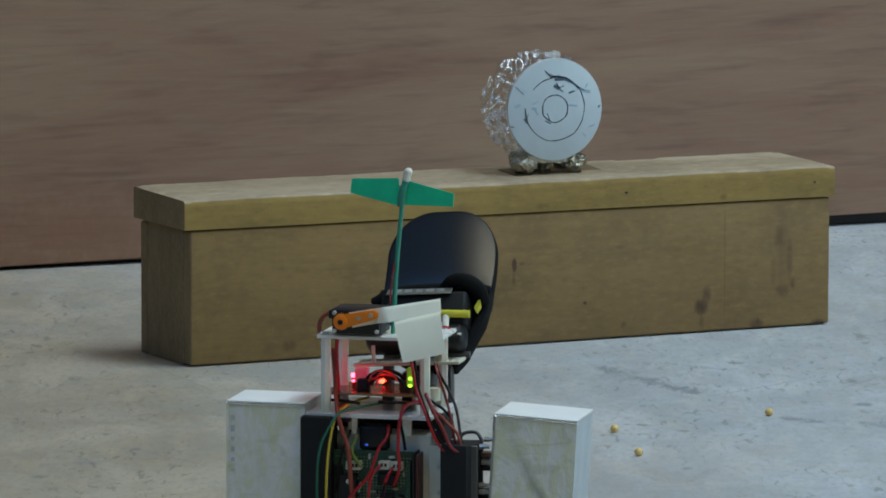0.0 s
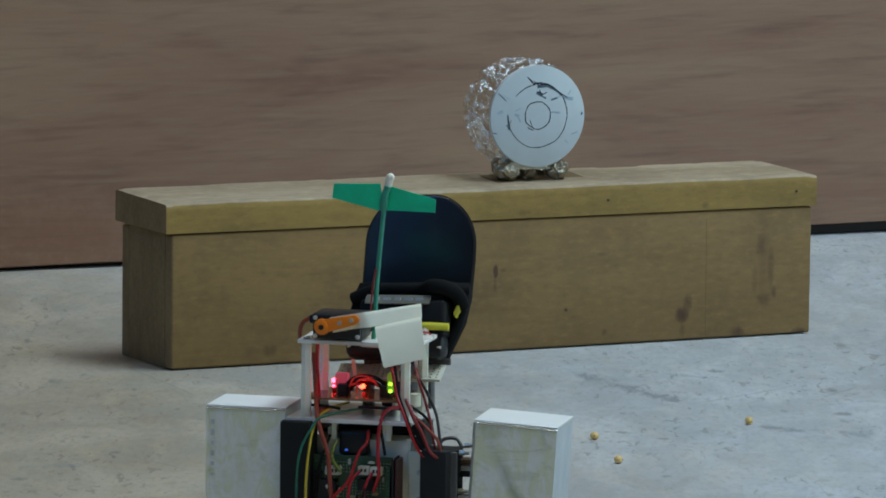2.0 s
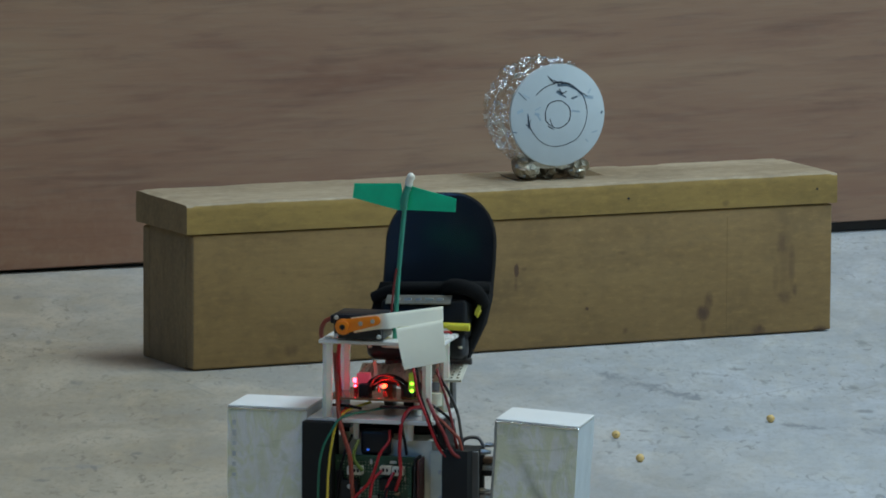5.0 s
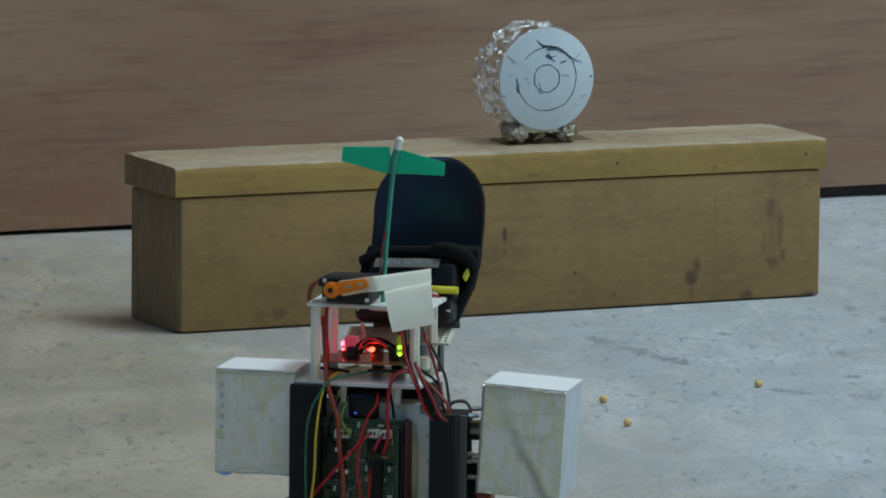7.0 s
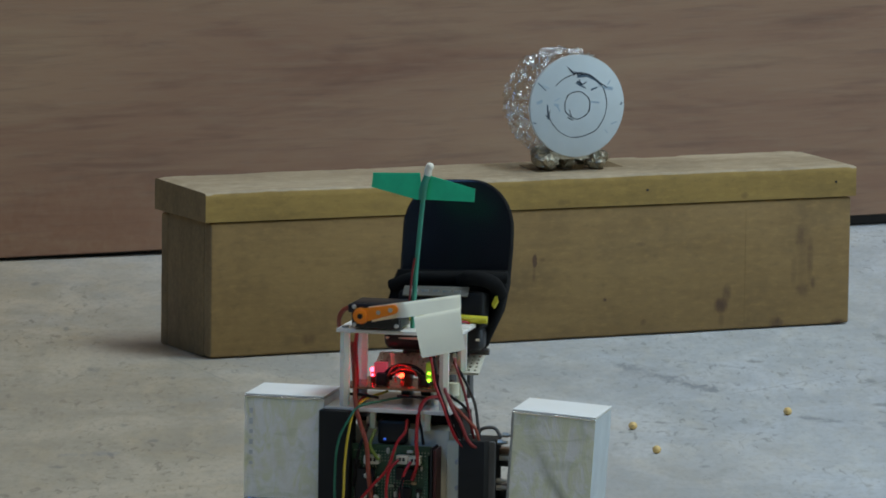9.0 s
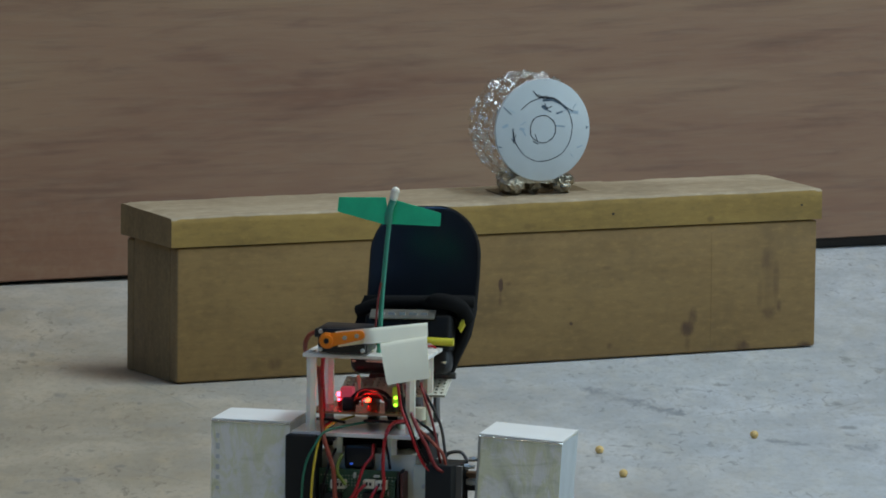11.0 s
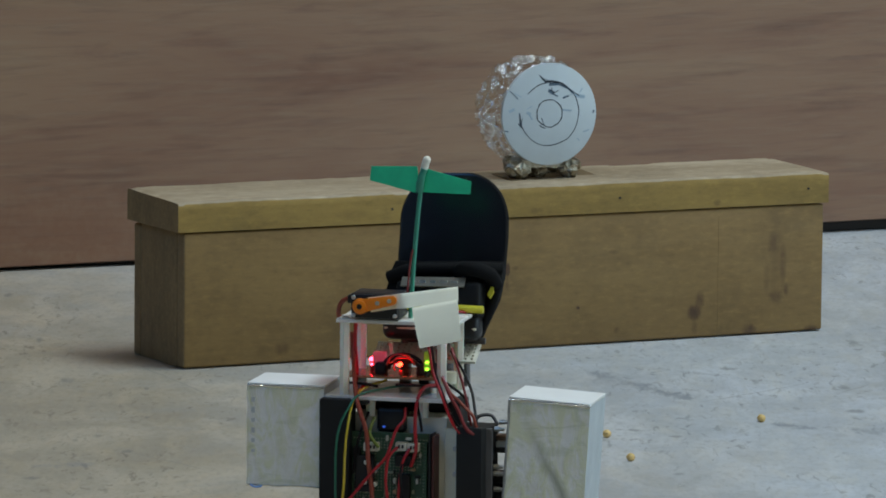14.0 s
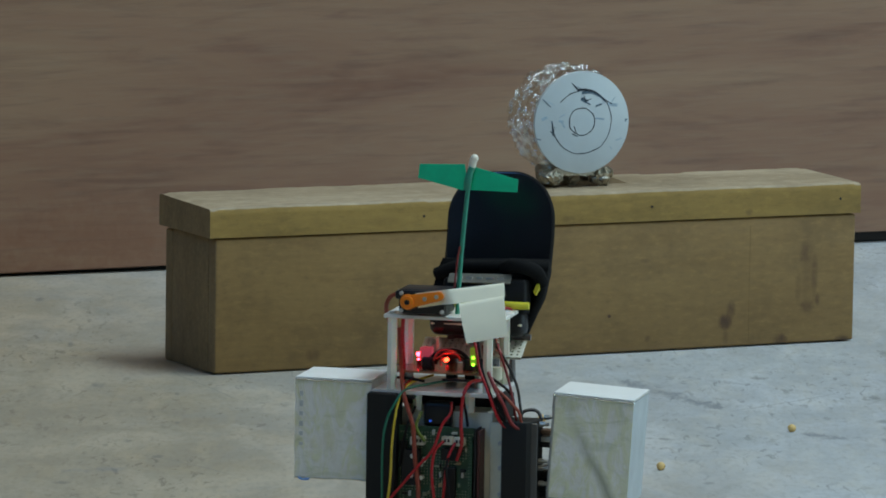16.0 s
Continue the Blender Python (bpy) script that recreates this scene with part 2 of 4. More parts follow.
def concrete():
    n = Nodes("worn_concrete", 0.6)
    long = n.space((1, 0.30, 1))
    big = n.noise(1.9, 5, 0.6, distort=0.4)
    mid = n.noise(12, 7, 0.7, vec=n.space((1, 0.5, 1)), distort=0.6)
    patch = n.noise(5.0, 4, 0.6, distort=1.0)
    grit = n.noise(150, 4, 0.65, vec=long)
    fleck = n.noise(92, 5, 0.62, vec=long, distort=0.8)
    mask = n.noise(5.0, 4, 0.6, vec=n.space((1, 0.6, 1), (0, 0, radians(30))), distort=0.8)
    col = n.ramp(big, [(0.3, (0.38, 0.40, 0.42)), (0.55, (0.46, 0.48, 0.49)), (0.75, (0.53, 0.545, 0.55))])
    pale = n.noise(4.6, 5, 0.62, vec=n.space((1, 0.55, 1), (0, 0, radians(-35))), distort=1.2)
    col = n.mix(col, (0.60, 0.63, 0.665), n.math("MULTIPLY", n.ramp(pale, [(0.50, (0, 0, 0)), (0.62, (1, 1, 1))]), 0.55))
    col = n.mix(col, (0.33, 0.35, 0.37), n.math("MULTIPLY", n.ramp(pale, [(0.34, (1, 1, 1)), (0.46, (0, 0, 0))]), 0.45))
    col = n.mix(col, (0.355, 0.37, 0.375), n.math("MULTIPLY", n.ramp(mid, [(0.46, (0, 0, 0)), (0.66, (1, 1, 1))]), 0.5))
    col = n.mix(col, (0.30, 0.315, 0.33), n.math("MULTIPLY", n.ramp(patch, [(0.52, (0, 0, 0)), (0.63, (1, 1, 1))]), n.ramp(n.noise(34, 6, 0.7, vec=long, distort=0.8), [(0.34, (0.05, 0.05, 0.05)), (0.66, (0.55, 0.55, 0.55))])))
    col = n.mix(col, (0.63, 0.635, 0.62), n.math("MULTIPLY", n.ramp(n.noise(26, 5, 0.65, vec=long), [(0.50, (0, 0, 0)), (0.72, (1, 1, 1))]), 0.42))
    col = n.mix(col, (0.30, 0.30, 0.29), n.math("MULTIPLY", n.ramp(grit, [(0.48, (0, 0, 0)), (0.68, (1, 1, 1))]), 0.42))
    dark = n.math("MULTIPLY", n.ramp(fleck, [(0.58, (0, 0, 0)), (0.63, (1, 1, 1))]), n.ramp(mask, [(0.44, (0, 0, 0)), (0.58, (1, 1, 1))]))
    col = n.mix(col, (0.14, 0.145, 0.145), n.math("MULTIPLY", dark, 0.55))
    tint = n.noise(34, 5, 0.7, vec=long, distort=0.6)
    col = n.mix(col, (0.60, 0.54, 0.40), n.math("MULTIPLY", n.ramp(tint, [(0.50, (0, 0, 0)), (0.75, (1, 1, 1))]), 0.24))
    col = n.mix(col, (0.36, 0.40, 0.44), n.math("MULTIPLY", n.ramp(tint, [(0.28, (1, 1, 1)), (0.50, (0, 0, 0))]), 0.30))
    # a warmer, darker tone covers one side of the floor
    sep = n.t.nodes.new("ShaderNodeSeparateXYZ")
    n.link(n.co.outputs["Object"], sep.inputs[0])
    edge = n.math("ADD", n.math("ADD", sep.outputs[0], n.math("MULTIPLY", sep.outputs[1], 0.25)), n.math("MULTIPLY", n.math("SUBTRACT", patch, 0.5), 0.5))
    warm_side = n.math("SUBTRACT", 0.50, n.math("MULTIPLY", n.math("ADD", edge, 0.28), 1.7), clamp=True)
    col = n.mix(col, n.mix(col, (0.86, 0.70, 0.51), 1.0, "MULTIPLY"), warm_side)
    # a brown patch by the end of the wooden box
    sx = n.math("POWER", n.math("DIVIDE", n.math("ADD", sep.outputs[0], 0.318), 0.036), 2)
    sy = n.math("POWER", n.math("DIVIDE", n.math("ADD", sep.outputs[1], 0.610), 0.046), 2)
    brown_patch = n.math("SUBTRACT", 1.9, n.math("ADD", n.math("ADD", sx, sy), n.math("MULTIPLY", mid, 2.0)), clamp=True)
    col = n.mix(col, (0.20, 0.155, 0.075), n.math("MULTIPLY", brown_patch, 0.5))
    # straight hairline cracks, each from one point to another
    for x0, y0, x1, y1 in ((-0.315, -0.68, -0.23, -0.885), (-0.303, -1.24, -0.215, -1.352), (0.250, -0.900, 0.366, -0.762), (0.392, -0.835, 0.440, -0.748)):
        l = math.hypot(x1 - x0, y1 - y0)
        dx, dy = (x1 - x0) / l, (y1 - y0) / l
        ax = n.math("SUBTRACT", sep.outputs[0], (x0 + x1) / 2)
        ay = n.math("SUBTRACT", sep.outputs[1], (y0 + y1) / 2)
        along = n.math("ABSOLUTE", n.math("ADD", n.math("MULTIPLY", ax, dx), n.math("MULTIPLY", ay, dy)))
        across = n.math("ADD", n.math("SUBTRACT", n.math("MULTIPLY", ax, dy), n.math("MULTIPLY", ay, dx)), n.math("MULTIPLY", n.math("SUBTRACT", mid, 0.5), 0.02))
        crack = n.math("SUBTRACT", 1.0, n.math("MULTIPLY", n.math("ABSOLUTE", across), 520), clamp=True)
        crack = n.math("MULTIPLY", crack, n.math("MULTIPLY", n.math("SUBTRACT", l / 2, along), 30, clamp=True))
        col = n.mix(col, (0.21, 0.205, 0.19), n.math("MULTIPLY", crack, 0.6))
    # scuffed bands: from a point to a point, half width, strength
    for x0, y0, x1, y1, half, s in ((0.135, -0.66, 0.262, -0.905, 0.026, 0.75), (0.19, -0.64, 0.30, -0.72, 0.020, 0.4),
                                    (0.300, -1.02, 0.385, -1.075, 0.024, 0.75), (0.385, -1.03, 0.44, -1.12, 0.035, 0.45),
                                    (-0.40, -1.34, -0.30, -1.31, 0.030, 0.4)):
        l = math.hypot(x1 - x0, y1 - y0)
        dx, dy = (x1 - x0) / l, (y1 - y0) / l
        ax = n.math("SUBTRACT", sep.outputs[0], (x0 + x1) / 2)
        ay = n.math("SUBTRACT", sep.outputs[1], (y0 + y1) / 2)
        along = n.math("ABSOLUTE", n.math("ADD", n.math("MULTIPLY", ax, dx), n.math("MULTIPLY", ay, dy)))
        across = n.math("ABSOLUTE", n.math("SUBTRACT", n.math("MULTIPLY", ax, dy), n.math("MULTIPLY", ay, dx)))
        band = n.math("MULTIPLY", n.math("SUBTRACT", 1.0, n.math("DIVIDE", across, half), clamp=True),
                      n.math("MULTIPLY", n.math("SUBTRACT", l / 2, along), 25, clamp=True))
        worn = n.math("ADD", band, n.math("MULTIPLY", n.math("SUBTRACT", fleck, 0.5), 3.2))
        worn = n.math("MULTIPLY", n.ramp(worn, [(0.35, (0, 0, 0)), (1.0, (1, 1, 1))]), n.math("MULTIPLY", band, 2.0, clamp=True))
        col = n.mix(col, (0.195, 0.212, 0.235), n.math("MULTIPLY", worn, s))
    # single chips and specks
    wob = n.math("MULTIPLY", n.noise(160, 3, 0.6, vec=long), 2.2)
    for x, y, rx, ry in ((0.224, -1.118, 0.0055, 0.012), (0.184, -1.081, 0.011, 0.010), (0.169, -1.077, 0.005, 0.007), (0.217, -1.345, 0.007, 0.010),
                         (0.317, -0.756, 0.004, 0.015), (0.294, -0.658, 0.012, 0.012), (0.436, -0.456, 0.006, 0.03), (0.406, -0.784, 0.006, 0.022),
                         (0.408, -0.943, 0.012, 0.015), (-0.379, -1.402, 0.009, 0.010), (-0.432, -0.490, 0.004, 0.03), (-0.301, -0.833, 0.003, 0.013),
                         (-0.291, -1.026, 0.003, 0.010), (-0.490, -0.128, 0.007, 0.02), (-0.385, -0.784, 0.009, 0.020), (-0.299, -1.24, 0.007, 0.012),
                         (-0.352, -1.176, 0.004, 0.010), (-0.333, -1.148, 0.005, 0.010)):
        px = n.math("POWER", n.math("DIVIDE", n.math("ABSOLUTE", n.math("SUBTRACT", sep.outputs[0], x)), rx), 2)
        py = n.math("POWER", n.math("DIVIDE", n.math("ABSOLUTE", n.math("SUBTRACT", sep.outputs[1], y)), ry), 2)
        chip = n.math("SUBTRACT", 2.1, n.math("ADD", n.math("ADD", px, py), wob), clamp=True)
        col = n.mix(col, (0.13, 0.135, 0.13), n.math("MULTIPLY", chip, 0.55))
    # hairline scratches follow the level lines of a slow noise
    line = n.math("ABSOLUTE", n.math("SUBTRACT", n.noise(3.1, 2, 0.4, distort=0.5), 0.5))
    line = n.math("SUBTRACT", 1.0, n.math("MULTIPLY", line, 330), clamp=True)
    line = n.math("MULTIPLY", line, n.ramp(n.noise(7.5, 3, 0.5), [(0.54, (0, 0, 0)), (0.64, (1, 1, 1))]))
    col = n.mix(col, (0.20, 0.20, 0.195), n.math("MULTIPLY", line, 0.25))
    n.colour(col)
    n.rough(mid, 0.42, 0.7)
    n.bump(n.math("ADD", mid, n.math("MULTIPLY", fleck, -0.4)), 0.2, 0.0012)
    return n.m


M_PLY, M_FLOOR = plywood(), concrete()
M_PAINT = plain("painted_hall_wall", (0.36, 0.35, 0.32), 0.7, scale=3)
M_DARK_WALL = plain("dark_unseen_wall", (0.06, 0.058, 0.055), 0.85, scale=4)
M_ROOF = plain("grey_roof_sheet", (0.53, 0.52, 0.50), 0.65, scale=2)
M_DARK = plain("dark_gap_and_nail", (0.03, 0.024, 0.02), 0.8, scale=20)
M_STEEL = plain("white_enamel", (0.75, 0.75, 0.72), 0.4, scale=8)
M_TUBE = glow("lit_tube", (0.9, 0.88, 0.8), 2.0)

# ---------------------------------------------------------------- the hall
structure = dict(kind="structure")


def setting(name, bm, material, label, category, at=None):
    return tagged(part(name, bm, material, None, "", at), label, category, **structure)


setting("floor", box(fresh(), (0, -2.5, -0.1), (14.4, 15.4, 0.2)), M_FLOOR, "worn grey concrete hall floor with stains and scratches", "floor")
# hall walls and roof out of view, added to close in the light
setting("wall_west", box(fresh(), (-7.1, -2.5, 3.1), (0.2, 15.4, 6.2)), M_PAINT, "plain painted hall wall", "wall")
setting("wall_back", box(fresh(), (0, 5.1, 3.1), (14.0, 0.2, 6.2)), M_PAINT, "plain painted hall wall behind the partition", "wall")
# unseen wall, added dark so that the glossy pad has darkness to mirror
setting("wall_south", box(fresh(), (0, -10.1, 3.1), (14.0, 0.2, 6.2)), M_DARK_WALL, "added dark hall wall behind the viewer, unseen", "wall")
b = fresh()
box(b, (7.1, -7.55, 3.1), (0.2, 5.3, 6.2))
box(b, (7.1, 1.85, 3.1), (0.2, 6.7, 6.2))
box(b, (7.1, -3.2, 4.85), (0.2, 3.4, 2.7))
setting("wall_east", b, M_PAINT, "unseen painted hall wall with an added opening for the side lamp", "wall")
b = fresh()
box(b, (0, 3.05, 6.1), (14.4, 4.3, 0.2))
box(b, (-2.75, -1.6, 6.1), (8.9, 5.0, 0.2))
box(b, (5.35, -1.6, 6.1), (3.7, 5.0, 0.2))
box(b, (2.6, 0.45, 6.1), (1.8, 0.9, 0.2))
box(b, (2.6, -3.75, 6.1), (1.8, 0.7, 0.2))
box(b, (0, -4.85, 6.1), (14.4, 1.5, 0.2))
box(b, (-6.75, -7.3, 6.1), (0.9, 3.4, 0.2))
box(b, (2.45, -7.3, 6.1), (9.5, 3.4, 0.2))
box(b, (0, -9.6, 6.1), (14.4, 1.2, 0.2))
setting("ceiling", b, M_ROOF, "unseen grey sheet roof with two added lamp openings", "ceiling")

WALL = Matrix.Translation((0, 0.303, 0)) @ Matrix.Rotation(radians(24.2), 4, "Z")
for name, x, lean in (("wall_north", 0.0, -0.49), ("wall_north_left", -1.825, 0.0), ("wall_north_right", 1.825, 0.0)):
    b = box(fresh(), (0, 0.006, 0.919), (1.822, 0.012, 1.822), 0.001, 1)
    setting(name, b, M_PLY, "reddish-brown stained plywood partition panel with horizontal grain", "wall",
            WALL @ Matrix.Translation((x, 0, 0.0015)) @ Matrix.Rotation(radians(lean), 4, "Y"))
    # added block: its near-black colour stands for the shade under the panel
    setting("gap_shade_block", box(fresh(), (0, 0.062, 0.03), (1.822, 0.09, 0.06), 0.002, 1), M_DARK, "added near-black block that stands for the shade under the plywood", "sill",
            WALL @ Matrix.Translation((x, 0, 0)))


def ceiling_light(m):
    lamp = thing("ceiling_light", m, "white enamel tube light hanging under the roof", "ceiling light", "tube lights")
    b = fresh()
    slab(b, [(-0.13, 0.0), (0.13, 0.0), (0.06, 0.07), (-0.06, 0.07)], -0.64, 0.64)
    part("housing", b, M_STEEL, lamp, at=Matrix.Rotation(radians(90), 4, "Z"))
    part("tube", rod(fresh(), (0, 0, -0.012), 0.013, 1.2, "x"), M_TUBE, lamp, "lit tube")
    for x in (-0.45, 0.45):
        part("hanger", rod(fresh(), (x, 0, 0.57), 0.006, 1.02), M_STEEL, lamp)
    return lamp


first = ceiling_light(pose(TUBES[0][0], TUBES[0][1], 4.92))
for tx, ty in TUBES[1:]:
    copy_thing(first, pose(tx, ty, 4.92))

# ---------------------------------------------------------------- wooden box with lid
BOX = Matrix.Translation((-0.2694, -0.7019, 0)) @ Matrix.Rotation(0.4645, 4, "Z")
BL, BW, BH = 0.7576, 0.1278, 0.1388
wood = thing("wooden_box", BOX, "long aged pine box with knots and stains on concrete", "wooden box")


def skewed(bm):
    """The top edge climbs a little towards the near end."""
    for v in bm.verts:
        if v.co.z > BH / 2:
            v.co.z += 0.0022 * (1 - v.co.x / BL)
    return bm


b = box(fresh(), (BL / 2, 0.009, BH / 2 + 0.0008), (BL, 0.018, BH - 0.0016), 0.0025, 3)
front = part("front_board", skewed(b), M_FRONT, wood, "honey-brown board with dark knots and a seam")
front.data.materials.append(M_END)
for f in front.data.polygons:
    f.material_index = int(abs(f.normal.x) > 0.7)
part("seam_line", box(fresh(), (0.628, 0.0, 0.068), (0.0004, 0.0004, 0.126)), pine("seam_shadow", (0.26, 0.162, 0.054), (0.19, 0.11, 0.035)), wood)
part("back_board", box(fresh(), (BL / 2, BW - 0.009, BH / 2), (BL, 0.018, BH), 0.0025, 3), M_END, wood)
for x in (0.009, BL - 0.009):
    part("end_board", skewed(box(fresh(), (x, BW / 2, BH / 2), (0.0176, BW - 0.0362, BH - 0.001), 0.001, 2)), M_END, wood, "grey-brown end board")
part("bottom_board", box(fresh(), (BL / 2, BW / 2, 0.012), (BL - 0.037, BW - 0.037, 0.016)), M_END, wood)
for x in (0.2370, 0.5065, 0.737):
    part("nail", rod(fresh(), (x, -0.0018, BH + 0.0176), 0.0013, 0.0012, "y", 10), M_DARK, wood)

LID_L, LID_R, LID_F = -0.0071, BL + 0.0048, -0.0015


def lid_mesh():
    """A board whose long top edges are rubbed round and nicked."""
    bm = fresh()
    n = 160
    prof = [(0, 0.0012), (0, 0.0255), (0.0003, 0.0316), (0.0016, 0.0332), (0.005, 0.0339), (0.045, 0.0348), (0.10, 0.0358),
            (0.124, 0.0361), (0.1290, 0.0352), (0.1300, 0.031), (0.1300, 0.0012)]
    rings = []
    for i in range(n + 1):
        x = LID_L + (LID_R - LID_L) * i / n
        end = min(i, n - i) / n
        ring = []
        for y, z in prof:
            k = noise.noise((x * 14, y * 30, 1.7)) * 0.0007 + noise.noise((x * 70, y * 90, 5.1)) * 0.0005
            if z > 0.024:
                z += k
                if 0.24 < x < 0.275 and y < 0.01:
                    z -= 0.0012
                if 0.56 < x < 0.61 and y > 0.11:
                    z -= 0.0010
                if end < 0.008:
                    z -= 0.0014
            elif z < 0.005:
                z += 0.0022 * (1 - x / BL)
            ring.append(bm.verts.new((x, LID_F + y + (k * 0.4 if z > 0.02 else 0), BH + z * 1.035)))
        rings.append(ring)
    for a, c in zip(rings, rings[1:]):
        for k in range(len(prof)):
            j = (k + 1) % len(prof)
            f = bm.faces.new((a[k], a[j], c[j], c[k]))
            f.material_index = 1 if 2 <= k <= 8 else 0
    bm.faces.new(rings[0]).material_index = 2
    bm.faces.new(rings[-1][::-1]).material_index = 2
    return bm


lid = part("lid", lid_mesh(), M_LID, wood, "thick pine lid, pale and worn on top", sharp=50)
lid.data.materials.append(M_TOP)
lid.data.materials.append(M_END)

# ---------------------------------------------------------------- round target of a white disc and crumpled clear film
M_DISC = plain("white_plastic_disc", (0.52, 0.575, 0.585), 0.35, vary=0.05, scale=25, bump=0.05)
M_INK = plain("dark_marker_ink", (0.022, 0.03, 0.045), 0.6, scale=200)
M_INK_PALE = plain("faded_blue_marker_ink", (0.36, 0.46, 0.53), 0.6, scale=200)
M_INK_SMEAR = plain("smudged_marker_ink", (0.10, 0.15, 0.20), 0.6, vary=0.4, scale=300)
M_BROWN = plain("dull_dark_brown", (0.150, 0.098, 0.045), 0.85, scale=60)


def film_material():
    n = Nodes("clear_crumpled_film", 0.12)
    out = n.t.nodes["Material Output"]
    clear = n.add("ShaderNodeBsdfTransparent", Color=(0.93, 0.93, 0.91, 1))
    shine = n.add("ShaderNodeBsdfGlossy", Color=(0.95, 0.95, 0.95, 1), Roughness=0.018)
    veil = n.add("ShaderNodeBsdfDiffuse", Color=(0.6, 0.6, 0.58, 1))
    h = n.noise(105, 4, 0.6, distort=1.2)
    bump = n.add("ShaderNodeBump", Strength=1.0, Distance=0.009)
    n.link(h, bump.inputs["Height"])
    n.link(bump.outputs["Normal"], shine.inputs["Normal"])
    one, two = n.t.nodes.new("ShaderNodeMixShader"), n.t.nodes.new("ShaderNodeMixShader")
    one.inputs[0].default_value = 0.025
    n.link(clear.outputs[0], one.inputs[1])
    n.link(veil.outputs[0], one.inputs[2])
    fac = n.ramp(n.noise(85, 3, 0.6, distort=0.8), [(0.51, (0.03, 0.03, 0.03)), (0.57, (0.95, 0.95, 0.95))])
    n.link(fac, two.inputs[0])
    n.link(one.outputs[0], two.inputs[1])
    n.link(shine.outputs[0], two.inputs[2])
    n.link(two.outputs[0], out.inputs["Surface"])
    return n.m


def foil_material(name, c, rough):
    n = Nodes(name, rough, 1.0)
    n.colour(n.ramp(n.noise(70, 3), [(0.3, tuple(x * 0.75 for x in c)), (0.7, c)]))
    n.bump(n.noise(160, 3, 0.6, distort=1.0), 0.8, 0.002)
    return n.m


M_FILM = film_material()
M_FOIL = foil_material("crumpled_foil", (0.47, 0.43, 0.34), 0.3)

TC = (0.4410, 0.039, 0.2445)
target = thing("round_target", BOX @ Matrix.Translation(TC) @ Matrix.Rotation(radians(-4), 4, "Z"), "round target, white disc with drawn rings and clear film", "target")
R0 = 0.0545
b = rod(fresh(), (0, 0.0, 0), R0, 0.004, "y", 72, bevel=0.0006)
part("disc", b, M_DISC, target, "white plastic disc with hand-drawn rings")


def stroke(bm, pts, w, y=-0.0023):
    for i, (a, c) in enumerate(zip(pts, pts[1:])):
        d = Vector((c[0] - a[0], c[1] - a[1]))
        if d.length < 1e-6:
            continue
        s = Vector((-d.y, d.x)).normalized() * w * (0.35 + 0.25 * noise.noise((a[0] * 400, a[1] * 400, 3)))
        e = d.normalized() * w * 0.2
        q = [(a[0] - e.x + s.x, a[1] - e.y + s.y), (a[0] - e.x - s.x, a[1] - e.y - s.y), (c[0] + e.x - s.x, c[1] + e.y - s.y), (c[0] + e.x + s.x, c[1] + e.y + s.y)]
        lo = [bm.verts.new((x, y, z)) for x, z in q]
        hi = [bm.verts.new((x, y + 0.0006, z)) for x, z in q]
        bm.faces.new(lo)
        bm.faces.new(hi[::-1])
        for k in range(4):
            bm.faces.new((lo[k], hi[k], hi[(k + 1) % 4], lo[(k + 1) % 4]))
    return bm


def ring(r, a0, a1, cx=0.0, cz=0.0, wob=0.0007, n=64):
    out = []
    for i in range(n + 1):
        a = radians(a0 + (a1 - a0) * i / n)
        q = r + wob * noise.noise((math.cos(a) * 3, math.sin(a) * 3, r * 100))
        out.append((cx + q * math.cos(a), cz + q * math.sin(a)))
    return out


part("inner_ring", stroke(fresh(), ring(0.0146, 0, 366, 0.0, 0.001, 0.0008), 0.0012), M_INK, target, "drawn inner ring")
part("outer_ring", stroke(fresh(), ring(0.0345, -172, 96, 0.0, 0.001, 0.0008), 0.0010), M_INK, target, "drawn outer ring, open at one side")
for a0, a1, r in ((96, 140, 0.0325), (40, 100, 0.0335), (182, 200, 0.034)):
    part("pen_stroke", stroke(fresh(), ring(r, a0, a1, 0, 0.001), 0.0011), M_INK, target)
for pts in (((-0.012, 0.042), (-0.007, 0.036), (0.002, 0.033), (0.012, 0.034)), ((-0.010, 0.040), (-0.004, 0.034), (0.004, 0.036)),
            ((-0.006, 0.038), (0.0, 0.035), (0.008, 0.033)), ((0.016, 0.032), (0.026, 0.024), (0.034, 0.019)), ((0.0, 0.026), (0.006, 0.023)),
            ((0.002, 0.028), (0.004, 0.022), (0.010, 0.025)), ((-0.036, -0.009), (-0.030, -0.015)), ((-0.031, -0.004), (-0.034, -0.013)),
            ((-0.009, -0.004), (-0.006, -0.012)), ((-0.011, -0.012), (-0.005, -0.015))):
    part("pen_stroke", stroke(fresh(), pts, 0.0013), M_INK, target)
for a in (35, 150, 320):
    c, s = math.cos(radians(a)), math.sin(radians(a))
    part("pale_mark", stroke(fresh(), [(0.046 * c, 0.046 * s), (0.040 * c + 0.002, 0.040 * s - 0.001)], 0.0013), M_INK_PALE, target)
for pts in (((0.018, 0.018), (0.027, 0.021)), ((-0.026, 0.006), (-0.020, 0.009))):
    part("pale_mark", stroke(fresh(), pts, 0.0013), M_INK_PALE, target)
